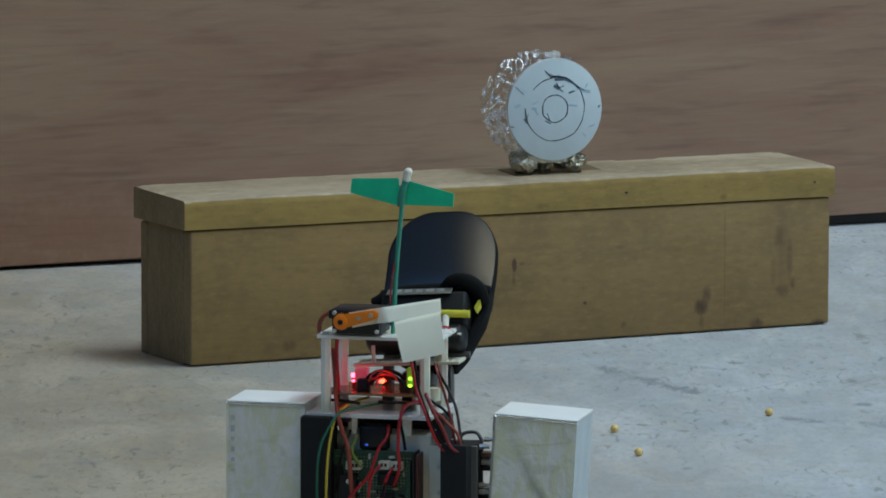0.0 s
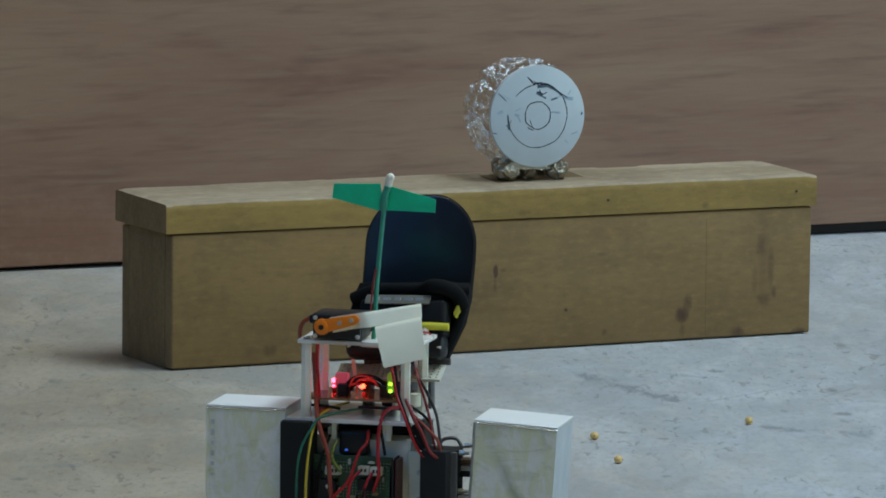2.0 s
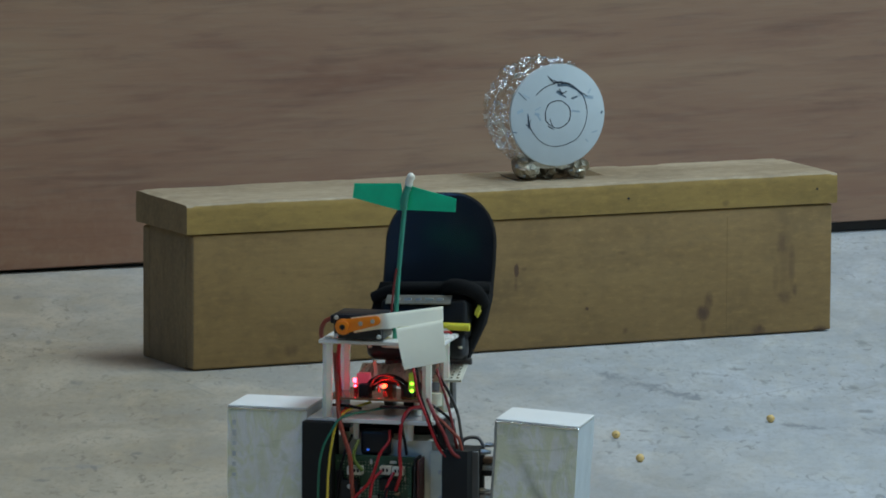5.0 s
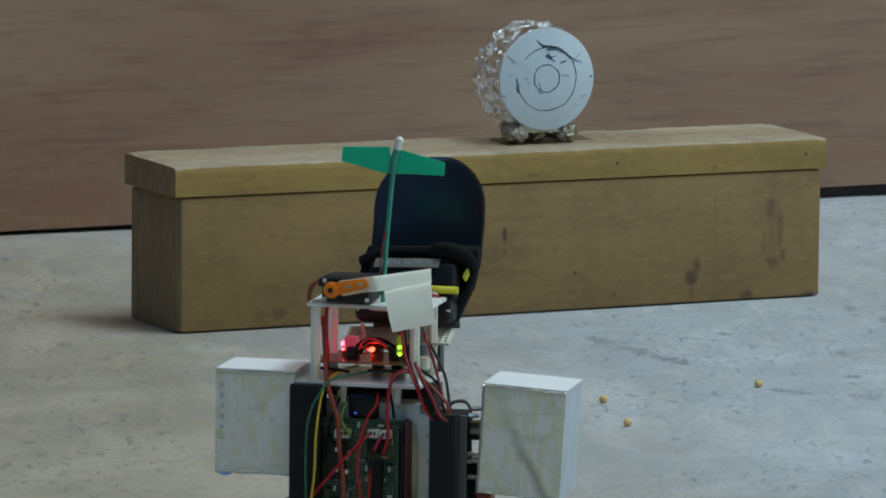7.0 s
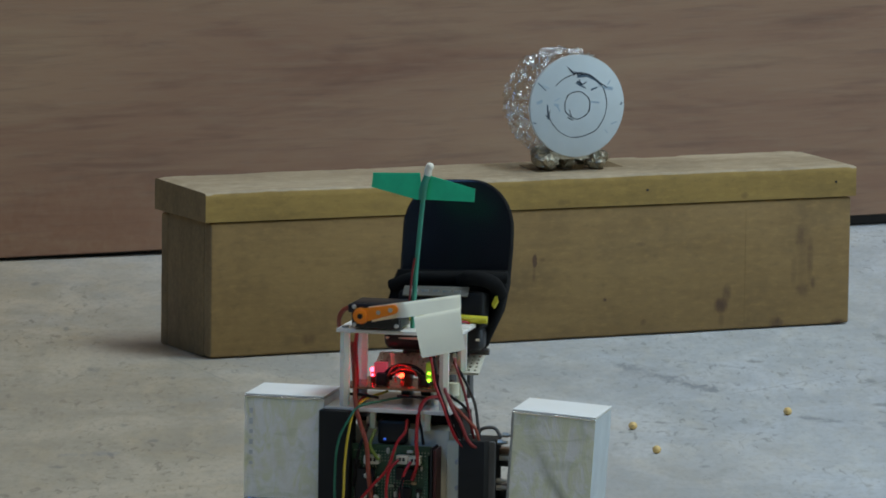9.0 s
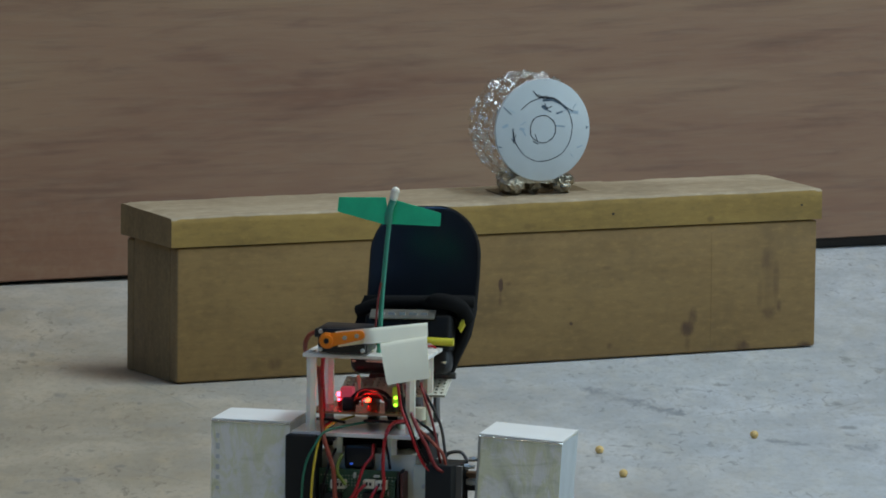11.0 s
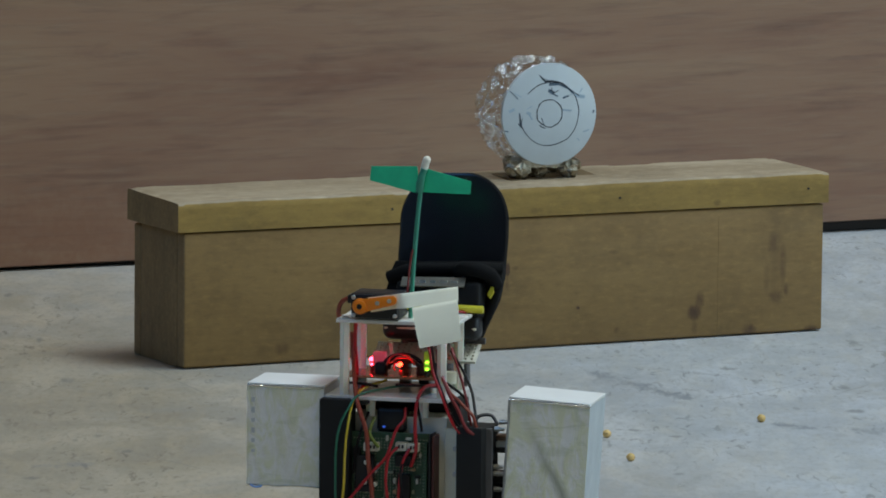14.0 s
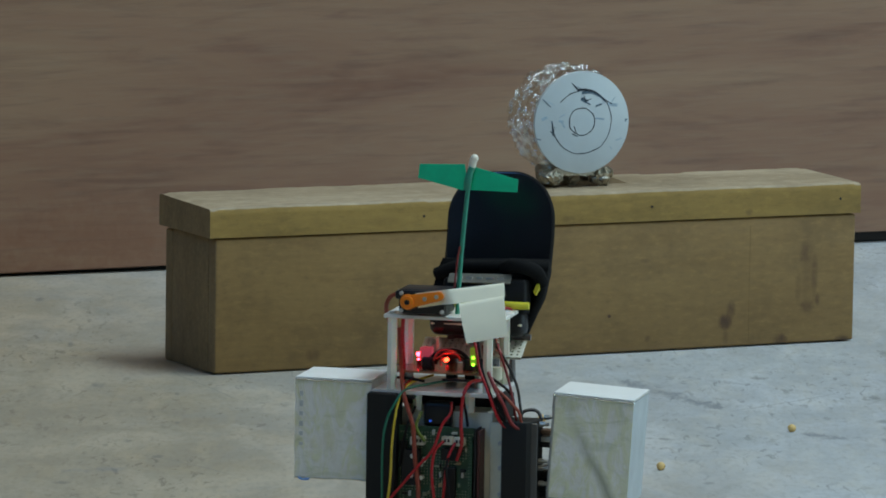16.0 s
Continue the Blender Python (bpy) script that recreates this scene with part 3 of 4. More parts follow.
for pts, w in ((((0.000, 0.0315), (0.010, 0.0318), (0.021, 0.0270), (0.027, 0.0215)), 0.0034), (((-0.0005, 0.0250), (0.0035, 0.0225)), 0.0050),
               (((0.004, 0.0215), (0.009, 0.0190)), 0.0022), (((0.016, 0.0170), (0.022, 0.0190)), 0.0022), (((-0.0345, 0.002), (-0.0335, -0.013)), 0.0018),
               (((-0.051, -0.0165), (-0.0475, -0.0175)), 0.0020), (((-0.0455, 0.0255), (-0.0366, 0.0173)), 0.0013), (((0.0515, 0.0025), (0.0505, 0.0005)), 0.0020)):
    part("smudge", stroke(fresh(), pts, w), M_INK_SMEAR, target, "smudged blue-grey ink")
for pts, w in ((((0.030, 0.0190), (0.040, 0.0175)), 0.0040), (((-0.046, 0.0040), (-0.041, 0.0060)), 0.0040), (((-0.026, 0.0020), (-0.022, 0.0010)), 0.0040),
               (((0.016, 0.0040), (0.025, 0.0030)), 0.0030), (((-0.020, -0.0050), (-0.023, 0.0000)), 0.0025), (((0.040, -0.020), (0.046, -0.018)), 0.0018)):
    part("pale_mark", stroke(fresh(), pts, w, -0.0022), M_INK_PALE, target)
b = fresh()
na, nd = 110, 22
rows = []
for j in range(nd + 1):
    y = 0.003 + 0.060 * j / nd
    rows.append([])
    for i in range(na):
        a = 2 * math.pi * i / na
        p = Vector((math.cos(a), 0, math.sin(a)))
        grow = min(1.0, j / 5)
        r = R0 - 0.001 + grow * 0.0045 * noise.noise((p.x * 4.5, y * 60, p.z * 4.5)) + grow * 0.0045 * noise.noise((p.x * 11, y * 140, p.z * 11)) + 0.0032 * noise.noise((p.x * 27, y * 330, p.z * 27)) * grow + 0.003 * grow
        if j in (0,):
            r = R0 - 0.0015
        rows[-1].append(b.verts.new((p.x * r, y + 0.003 * noise.noise((p.x * 6, 7, p.z * 6)), p.z * r)))
for p, q in zip(rows, rows[1:]):
    for i in range(na):
        k = (i + 1) % na
        b.faces.new((p[i], p[k], q[i]))
        b.faces.new((p[k], q[k], q[i]))
cap = b.verts.new((0, 0.062, 0))
for i in range(na):
    b.faces.new((rows[-1][i], rows[-1][(i + 1) % na], cap))
part("film_drum", b, M_FILM, target, "crumpled clear plastic film drum", sharp=8)
for i, (x, y, s) in enumerate(((-0.029, 0.012, 0.86), (0.028, 0.010, 0.70), (-0.019, 0.048, 0.8), (0.026, 0.048, 0.7), (-0.004, 0.020, 0.65))):
    b = fresh()
    bmesh.ops.create_icosphere(b, subdivisions=4, radius=1.0)
    for v in b.verts:
        v.co = Vector((v.co.x * 0.0165 * s, v.co.y * 0.012, v.co.z * 0.0108))
    crumple(b, 0.0046, 0.0055, i * 3.1)
    part("foil_foot", b, M_FOIL, target, "crumpled foil foot", pose(x, y, -0.0585), sharp=9)
b = box(fresh(), (-0.004, 0.008, -0.0535), (0.050, 0.012, 0.008))
part("foil_bridge", crumple(b, 0.002, 0.02), M_FOIL, target)

b = box(fresh(), (0, 0, 0.0006), (0.108, 0.072, 0.0007), 0.0003, 1)
tagged(part("brown_mat", b, M_BROWN, None, "", BOX @ pose(TC[0] + 0.012, 0.053, BH + 0.0354, 3.9)), "thin dark brown sheet under the round target", "cardboard")

# ---------------------------------------------------------------- beans on the floor
M_BEAN = plain("dried_soybean_skin", (0.74, 0.50, 0.18), 0.38, scale=120, bump=0.05)
b = fresh()
bmesh.ops.create_uvsphere(b, u_segments=20, v_segments=12, radius=0.0041)
for v in b.verts:
    v.co.z *= 0.95
    v.co.x *= 1.04
bean = thing("soybean", pose(0.156, -1.129, 0.0039), "round yellow dried bean lying on the concrete", "bean", "beans on the floor")
part("skin", b, M_BEAN, bean)
b = fresh()
box(b, (0.0, -0.00405, 0.0006), (0.0018, 0.0004, 0.0007), 0.0001, 1)
part("eye", b, M_BROWN, bean)
for x, y, a in ((0.175, -1.272, 70), (0.31, -1.021, 150), (0.066, -0.985, 230)):
    copy_thing(bean, pose(x, y, 0.0039, 8, 0, a))

# ---------------------------------------------------------------- the robot
M_ACRYL = plain("white_acrylic", (0.82, 0.79, 0.73), 0.25, vary=0.04, scale=30, bump=0.03)
M_POST = plain("milky_nylon", (0.88, 0.84, 0.72), 0.4, vary=0.05, scale=80, bump=0.03)
M_POST.node_tree.nodes["Principled BSDF"].inputs["Subsurface Weight"].default_value = 0.25
M_POST.node_tree.nodes["Principled BSDF"].inputs["Subsurface Scale"].default_value = 0.006
M_BLACK = plain("black_plastic", (0.010, 0.010, 0.011), 0.42, scale=60, spec=0.4)
M_ANOD = plain("black_anodised_metal", (0.016, 0.016, 0.015), 0.6, scale=50, spec=0.25)
M_CHAN = plain("dull_grey_metal", (0.12, 0.115, 0.11), 0.45, 0.7, scale=50)
M_RUBBER = plain("black_rubber", (0.015, 0.015, 0.015), 0.7, scale=90)
M_PAD = plain("glossy_black_pad", (0.006, 0.007, 0.010), 0.25, vary=0.2, scale=18, bump=0.015, spec=0.75)
M_STRAP = plain("black_fabric_strap", (0.008, 0.008, 0.008), 0.9, scale=300, bump=0.4, spec=0.15)
M_ORANGE = plain("orange_plastic", (0.90, 0.24, 0.008), 0.35, vary=0.06, scale=50, bump=0.03)
M_PAPER = plain("cream_card", (0.96, 0.91, 0.70), 0.7, vary=0.04, scale=35, bump=0.1)
M_GREEN = plain("green_tape", (0.020, 0.62, 0.31), 0.5, vary=0.10, scale=90, bump=0.08)
M_GREEN_ROD = plain("green_taped_rod", (0.045, 0.29, 0.19), 0.4, vary=0.12, scale=90, bump=0.08)
M_WHITE = plain("white_rubber_cap", (0.85, 0.79, 0.66), 0.45, vary=0.05)
M_YELLOW = plain("yellow_plastic", (0.68, 0.60, 0.03), 0.4, vary=0.06)
M_SILVER = plain("silver_label", (0.50, 0.48, 0.42), 0.35, 0.6, scale=60)
M_DEVICE = plain("matt_black_device", (0.007, 0.007, 0.007), 0.55, scale=60, spec=0.2)
M_LABEL = plain("dark_label", (0.22, 0.21, 0.18), 0.3, 0.5, scale=60)
M_GREY = plain("grey_metal_case", (0.84, 0.80, 0.66), 0.5, 0.0, scale=30)
M_CREAM = plain("aged_cream_plastic", (0.86, 0.82, 0.62), 0.5, scale=40)
M_PLATE = plain("dulled_cream_plate", (0.66, 0.64, 0.53), 0.55, scale=40)
M_CHROME = plain("bright_screw_steel", (0.66, 0.64, 0.58), 0.48, 0.7, scale=90)
M_BRASS = plain("brown_rail_metal", (0.20, 0.13, 0.085), 0.4, 0.6, scale=40)
M_BOARD = plain("dark_green_circuit_board", (0.032, 0.088, 0.046), 0.4, vary=0.3, scale=160)
M_BOARD_RED = plain("copper_brown_board", (0.27, 0.13, 0.06), 0.16, vary=0.15, scale=120)
M_BOARD_DARK = plain("dark_red_board", (0.07, 0.014, 0.012), 0.45, scale=100)
M_SOLDER = plain("solder_dots", (0.36, 0.40, 0.29), 0.35, 0.5, scale=300)
M_CONN = plain("cream_connector", (0.72, 0.68, 0.55), 0.45, scale=80)
M_RED = plain("red_wire", (0.42, 0.012, 0.016), 0.4, vary=0.1, scale=60, bump=0)
M_RUST = plain("brown_red_wire", (0.28, 0.05, 0.025), 0.45, vary=0.1, scale=60, bump=0)
M_WBLACK = plain("black_wire", (0.012, 0.010, 0.010), 0.5, scale=60, bump=0, spec=0.2)
M_WDARK = plain("dark_red_wire", (0.20, 0.016, 0.014), 0.45, vary=0.1, scale=60, bump=0)
M_WGREEN = plain("green_wire", (0.02, 0.16, 0.09), 0.4, scale=60, bump=0)
M_WYELLOW = plain("yellow_wire", (0.62, 0.44, 0.03), 0.4, scale=60, bump=0)
M_WOLIVE = plain("olive_wire", (0.18, 0.24, 0.03), 0.4, scale=60, bump=0)
M_LED_RED = glow("lit_red_led", (1.0, 0.2, 0.25), 24.0, (1.0, 0.024, 0.045))
M_LED_ORANGE = glow("lit_orange_led", (1.0, 0.25, 0.1), 26.0, (1.0, 0.018, 0.006))
M_LEAD = glow("red_lamplight_glow", (0.35, 0.02, 0.015), 0.03, (1.0, 0.05, 0.015))
M_LED_GREEN = glow("lit_green_led", (0.6, 1.0, 0.1), 3.2, (0.34, 1.0, 0.03))
M_LED_BLUE = glow("lit_blue_led", (0.1, 0.3, 1.0), 0.35, (0.05, 0.15, 1.0))
# weak own glow stands for lamp light passing through the indicator blocks
M_PINK = glow("lit_red_diffuser", (0.66, 0.18, 0.21), 0.22, (1.0, 0.07, 0.13))
M_LIME = glow("lit_lime_diffuser", (0.36, 0.46, 0.05), 0.07, (0.5, 0.9, 0.02))


def sheet_material():
    """Silver sheet on a box: creased, with yellowish smears."""
    n = Nodes("creased_silver_sheet", 0.42, 0.05)
    big = n.noise(26, 4, 0.6, distort=1.5)
    crease = n.noise(38, 5, 0.65, vec=n.space((1.6, 1, 0.7), (0, radians(35), 0)), distort=2.0)
    col = n.ramp(big, [(0.30, (0.84, 0.81, 0.70)), (0.5, (0.90, 0.88, 0.79)), (0.68, (0.95, 0.93, 0.87))])
    col = n.mix(col, (0.77, 0.77, 0.45), n.math("MULTIPLY", n.ramp(crease, [(0.44, (0, 0, 0)), (0.60, (1, 1, 1))]), 0.62))
    fold = n.noise(24, 4, 0.6, vec=n.space((1.0, 1, 2.4), (0, radians(40), 0)), distort=1.6)
    col = n.mix(col, (0.58, 0.60, 0.39), n.math("MULTIPLY", n.ramp(fold, [(0.54, (0, 0, 0)), (0.66, (1, 1, 1))]), 0.42))
    sep = n.t.nodes.new("ShaderNodeSeparateXYZ")
    n.link(n.co.outputs["Object"], sep.inputs[0])
    d = n.math("ADD", sep.outputs[0], n.math("MULTIPLY", sep.outputs[2], 0.62))
    d = n.math("ABSOLUTE", n.math("SUBTRACT", n.math("ADD", d, n.math("MULTIPLY", n.noise(30, 3), 0.012)), 0.2130))
    d = n.math("SUBTRACT", 1.0, n.math("MULTIPLY", d, 130), clamp=True)
    d = n.math("MULTIPLY", d, n.math("MULTIPLY", n.math("SUBTRACT", 0.158, sep.outputs[2]), 18, clamp=True))
    col = n.mix(col, (0.27, 0.28, 0.17), n.math("MULTIPLY", d, 0.75))
    n.colour(col)
    n.rough(crease, 0.3, 0.55)
    n.bump(n.math("ADD", crease, n.math("MULTIPLY", n.noise(130, 3), 0.3)), 0.7, 0.0025)
    return n.m


M_SHEET = sheet_material()
M_FADED = plain("faded_print", (0.64, 0.65, 0.62), 0.5, scale=80)
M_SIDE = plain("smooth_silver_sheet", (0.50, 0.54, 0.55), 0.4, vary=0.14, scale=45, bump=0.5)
M_FOLD = plain("grey_sheet_fold", (0.30, 0.30, 0.28), 0.4, 0.3, vary=0.2, scale=120)
M_COVER = plain("white_card_cover", (0.80, 0.785, 0.75), 0.6, vary=0.03, scale=40)
M_EDGE = foil_material("bright_foil_edge", (0.85, 0.85, 0.83), 0.2)

HEAD = -12.5
robot = thing("robot", pose(-0.0641, -2.0955, 0, 0, 0, HEAD), "small hand-built tracked robot with open electronics and tilting pad", "robot")

# running gear and frame
for x in (-0.062, 0.080):
    b = fresh()
    run, r, n = 0.082, 0.031, 112
    out = []
    for i in range(n):
        d = (2 * run + 2 * math.pi * r) * i / n
        q = r if i // 2 % 2 else r - 0.0016
        if d < run:
            out.append((-0.002 + d, r - q))
        elif d < run + math.pi * r:
            a = (d - run) / r - math.pi / 2
            out.append((-0.002 + run + q * math.cos(a), r + q * math.sin(a)))
        elif d < 2 * run + math.pi * r:
            out.append((-0.002 + 2 * run + math.pi * r - d, r + q))
        else:
            a = (d - 2 * run - math.pi * r) / r + math.pi / 2
            out.append((-0.002 + q * math.cos(a), r + q * math.sin(a)))
    a = [b.verts.new((x - 0.0085, y, z)) for y, z in out]
    c = [b.verts.new((x + 0.0085, y, z)) for y, z in out]
    for i in range(n):
        j = (i + 1) % n
        b.faces.new((a[i], a[j], c[j], c[i]))
    b.faces.new(a)
    b.faces.new(c[::-1])
    track = part("track", b, M_RUBBER, robot, "ribbed black rubber track")
    for y in (-0.002, 0.080):
        part("wheel", rod(fresh(), (x, y, 0.031), 0.022, 0.0176, "x", 28, bevel=0.002), M_CHAN, track)
part("base_plate", box(fresh(), (0.009, 0.035, 0.056), (0.118, 0.10, 0.004), 0.0006, 1), M_CHAN, robot)
part("mid_plate", box(fresh(), (-0.0034, 0.0475, 0.1625), (0.1038, 0.095, 0.0034), 0.0005, 1), M_ACRYL, robot, "white acrylic plate")
part("top_plate", box(fresh(), (0.0045, 0.0315, 0.2262), (0.1015, 0.063, 0.0032), 0.0005, 1), M_ACRYL, robot, "white acrylic plate")
for x, y in ((-0.0400, 0.006), (0.0420, 0.006), (-0.0378, 0.058), (0.0450, 0.058)):
    p = part("post", rod(fresh(), (x, y, 0.1944), 0.0042, 0.0602, "z", 6, bevel=0.0003), M_POST, robot, "milky nylon spacer")
    part("screw_head", rod(fresh(), (x, y, 0.2287), 0.0028, 0.0018, "z", 14, bevel=0.0004), M_CHROME, p)
for x in (-0.019, 0.026):
    part("short_post", rod(fresh(), (x, 0.012, 0.1537), 0.0042, 0.0140, "z", 6), M_POST, robot)

# electronics on the mid plate
board = part("indicator_board", box(fresh(), (-0.004, 0.044, 0.1752), (0.079, 0.060, 0.0018)), M_BOARD_RED, robot, "copper-coloured indicator board", pose(0, 0, 0.003))
for x in (-0.036, 0.028):
    part("spacer", rod(fresh(), (x, 0.034, 0.1678), 0.003, 0.0140, "z", 10), M_POST, board)
part("red_indicator", box(fresh(), (-0.0172, 0.036, 0.1882), (0.0105, 0.009, 0.0110), 0.0012, 2), M_PINK, board, "red indicator block")
# the smaller, lower glow stands for the lamp's reflection
for z, w in ((0.1866, 0.0036), (0.1822, 0.0022)):
    part("red_led_glow", box(fresh(), (-0.0252, 0.040, z), (w, 0.003, w), 0.0010, 2), M_LED_RED, board, "red glow, lamp above and its added reflection below")
part("led_holder", box(fresh(), (-0.0252, 0.0436, 0.1816), (0.0036, 0.004, 0.0112), 0.0006, 1), M_BOARD_DARK, board)
part("green_indicator", box(fresh(), (0.0256, 0.028, 0.1890), (0.0062, 0.008, 0.0150), 0.0008, 2), M_LIME, board, "yellow-green indicator block")
for z in (0.1880, 0.1822):
    part("green_led", box(fresh(), (0.0256, 0.0232, z), (0.0028, 0.002, 0.0024), 0.0007, 2), M_LED_GREEN, board, "lit green lamp")
part("orange_led", rod(fresh(), (0.0042, 0.0175, 0.1862), 0.0018, 0.005, "y", 16, bevel=0.0007), M_LED_ORANGE, board, "lit orange lamp")
b = fresh()
for k, (r, z) in enumerate(((0.015, 0.187), (0.017, 0.190), (0.013, 0.184))):
    tube(b, [(0.004 + r * math.cos(a), 0.026 + 0.004 * k, 0.181 + (z - 0.178) * math.sin(a)) for a in [math.pi * (i / 6 - 0.1) for i in range(8)]], 0.0016)
part("wire_loop", b, M_WBLACK, board, "looped black wires")
# red lamp light on the wire loops, put in as coloured, faintly glowing loops
for k, (r, dz) in enumerate(((0.0105, 0.0), (0.0125, 0.0012), (0.0070, -0.001))):
    pts = [(0.0050 + (r + 0.0025 * noise.noise((i * 1.3, k * 2.0, 1))) * math.cos(a), 0.0215 - 0.001 * k + 0.004 * noise.noise((i * 0.9, k, 5)),
            0.1850 + dz + r * 0.6 * math.sin(a) + 0.0016 * noise.noise((i * 1.7, k, 9))) for i, a in enumerate([math.pi * (0.02 + 0.3 * k + 0.15 * i) for i in range(7 - k)])]
    part("lead", tube(fresh(), pts, 0.0008, 7), M_LEAD, board, "added red loop, lamp light on the wires put into its colour")
part("lamp_base", box(fresh(), (0.0042, 0.0200, 0.1792), (0.0030, 0.003, 0.0045), 0.0008, 2), M_LEAD, board)
for x in (-0.0145, 0.0205):
    part("sensor_block", box(fresh(), (x, 0.031, 0.181), (0.009, 0.012, 0.010), 0.001, 2), M_BLACK, board)
b = fresh()
box(b, (0.034, 0.05, 0.172), (0.012, 0.012, 0.012), 0.002, 2)
rod(b, (0.041, 0.044, 0.176), 0.005, 0.010, "z", 14)
part("cream_terminal", b, M_CREAM, robot)

# body under the mid plate
case = part("grey_case", box(fresh(), (0.0045, 0.040, 0.1025), (0.081, 0.050, 0.0880), 0.0012, 2), M_GREY, robot, "grey metal battery case")
part("side_panel", box(fresh(), (0.0462, 0.040, 0.0950), (0.0024, 0.046, 0.0720), 0.0006, 1), M_CREAM, case, "aged cream side panel")
for y, z in ((0.024, 0.118), (0.024, 0.080), (0.050, 0.118), (0.050, 0.080)):
    part("screw", rod(fresh(), (0.0482, y, z), 0.0030, 0.003, "x", 12, bevel=0.0006), M_CHROME, case)
part("module", box(fresh(), (-0.001, 0.016, 0.1440), (0.024, 0.018, 0.0200), 0.003, 3), M_BLACK, robot, "black electronic module")
part("blue_led", box(fresh(), (-0.0065, 0.0065, 0.1385), (0.0024, 0.002, 0.0018), 0.0005, 1), M_LED_BLUE, robot, "lit blue lamp")
# dark plate closes the space behind the short posts
part("dark_backing", box(fresh(), (0.004, 0.050, 0.1537), (0.088, 0.012, 0.0140), 0.001, 1), M_BLACK, robot)
main = part("circuit_board", box(fresh(), (0.000, 0.004, 0.0935), (0.0660, 0.0016, 0.0820)), M_BOARD, robot, "dark green main circuit board")
b = fresh()
for i in range(25):
    for j in range(30):
        x, z = -0.0305 + i * 0.00254, 0.0555 + j * 0.00254
        if noise.noise((x * 70, z * 70, 2)) > -0.22:
            box(b, (x, 0.0030, z), (0.0009, 0.0008, 0.0009))
tagged(part("solder_joints", b, M_SOLDER, main), kind="stuff")
dice = random.Random(7)
M_TAN = plain("tan_resistor", (0.42, 0.30, 0.17), 0.5, scale=100)
M_SILK = plain("white_print", (0.55, 0.58, 0.52), 0.6, scale=100)
for k in range(46):
    x, z = dice.uniform(-0.029, 0.026), dice.uniform(0.062, 0.131)
    if abs(z - 0.123) < 0.006:
        continue
    sx, sz = dice.choice(((0.0022, 0.0045), (0.0045, 0.0020), (0.0030, 0.0030), (0.0016, 0.0032)))
    part("component", box(fresh(), (x, 0.0020, z), (sx, dice.uniform(0.002, 0.005), sz), 0.0003, 1), dice.choice((M_BLACK, M_BLACK, M_TAN, M_SILK, M_SOLDER, M_CHROME)), main)
for x0, n, z in ((-0.0190, 3, 0.1228), (0.0065, 2, 0.1240), (0.0165, 2, 0.1235)):
    b = box(fresh(), (x0 + 0.004, -0.001, z), (0.0030 * n + 0.0035, 0.008, 0.0070), 0.0006, 1)
    plug = part("connector", b, M_CONN, main, "cream plug connector")
    for i in range(n):
        part("socket", box(fresh(), (x0 + 0.004 + (i - (n - 1) / 2) * 0.0030, -0.0052, z + 0.0004), (0.0017, 0.0008, 0.0026)), M_BLACK, plug)
for x, z in ((-0.0195, 0.1095), (-0.0205, 0.0930), (-0.0120, 0.0915)):
    part("capacitor", rod(fresh(), (x, 0.000, z), 0.0020, 0.006, "y", 16, bevel=0.0006), M_CONN, main)
for x, z, sx, sz in ((-0.021, 0.1000, 0.016, 0.030), (0.012, 0.086, 0.011, 0.030), (0.012, 0.112, 0.014, 0.010), (-0.028, 0.118, 0.006, 0.008)):
    chip = part("chip", box(fresh(), (x, 0.0005, z), (sx, 0.005, sz), 0.0005, 1), M_BLACK, main)
comb = [(0.0316, 0.0570)]
for i in range(26):
    z = 0.0575 + i * 0.0027
    comb += [(0.0316, z), (0.0294, z), (0.0294, z + 0.0019), (0.0316, z + 0.0019)]
b = slab(fresh(), comb + [(0.0322, 0.1280), (0.0322, 0.0570)], -0.005, 0.003)
part("pin_header", b, M_BOARD, main, "green pin header strip")
part("second_board", box(fresh(), (0.0375, 0.008, 0.0935), (0.0020, 0.026, 0.0800), 0.0003, 1), M_BOARD_DARK, robot, "dark red board on edge")
part("board_edge", box(fresh(), (0.0350, 0.004, 0.0960), (0.0016, 0.022, 0.0780), 0.0003, 1), M_BLACK, robot)

# black uprights
left = part("side_plate", box(fresh(), (-0.0452, 0.004, 0.1100), (0.0250, 0.026, 0.1040), 0.0008, 1), M_ANOD, robot, "black side upright")
part("cap", box(fresh(), (-0.0300, 0.008, 0.1590), (0.022, 0.018, 0.0034), 0.0005, 1), M_BLACK, left)
b = fresh()
slab(b, [(0.0580, -0.009), (0.0790, -0.009), (0.0860, 0.004), (0.0860, 0.024), (0.0580, 0.024)], 0.058, 0.1430, 0.0008)
right = part("side_plate", b, M_ANOD, robot, "black side upright", at=Matrix(((1, 0, 0, 0), (0, 0, 1, 0), (0, 1, 0, 0), (0, 0, 0, 1))))
part("face", box(fresh(), (0.0830, -0.0025, 0.1005), (0.0084, 0.0024, 0.0835), 0.0005, 1, turn=Matrix()), M_CHAN, robot, "dull grey flange", at=pose(0, 0, 0))
for z, y in ((0.1400, 0.010), (0.1090, 0.008), (0.1035, 0.008), (0.0900, 0.010), (0.1430, 0.030)):
    b = rod(fresh(), (0.0880, y, z), 0.0024, 0.005, "x", 6)
    rod(b, (0.0920, y, z), 0.0016, 0.004, "x", 10)
    part("bolt", b, M_SILVER, robot, "dull steel bolt")
b = fresh()
tube(b, [(0.066, 0.020, 0.140), (0.070, 0.022, 0.148), (0.080, 0.024, 0.149), (0.086, 0.022, 0.142)], 0.0015, 10)
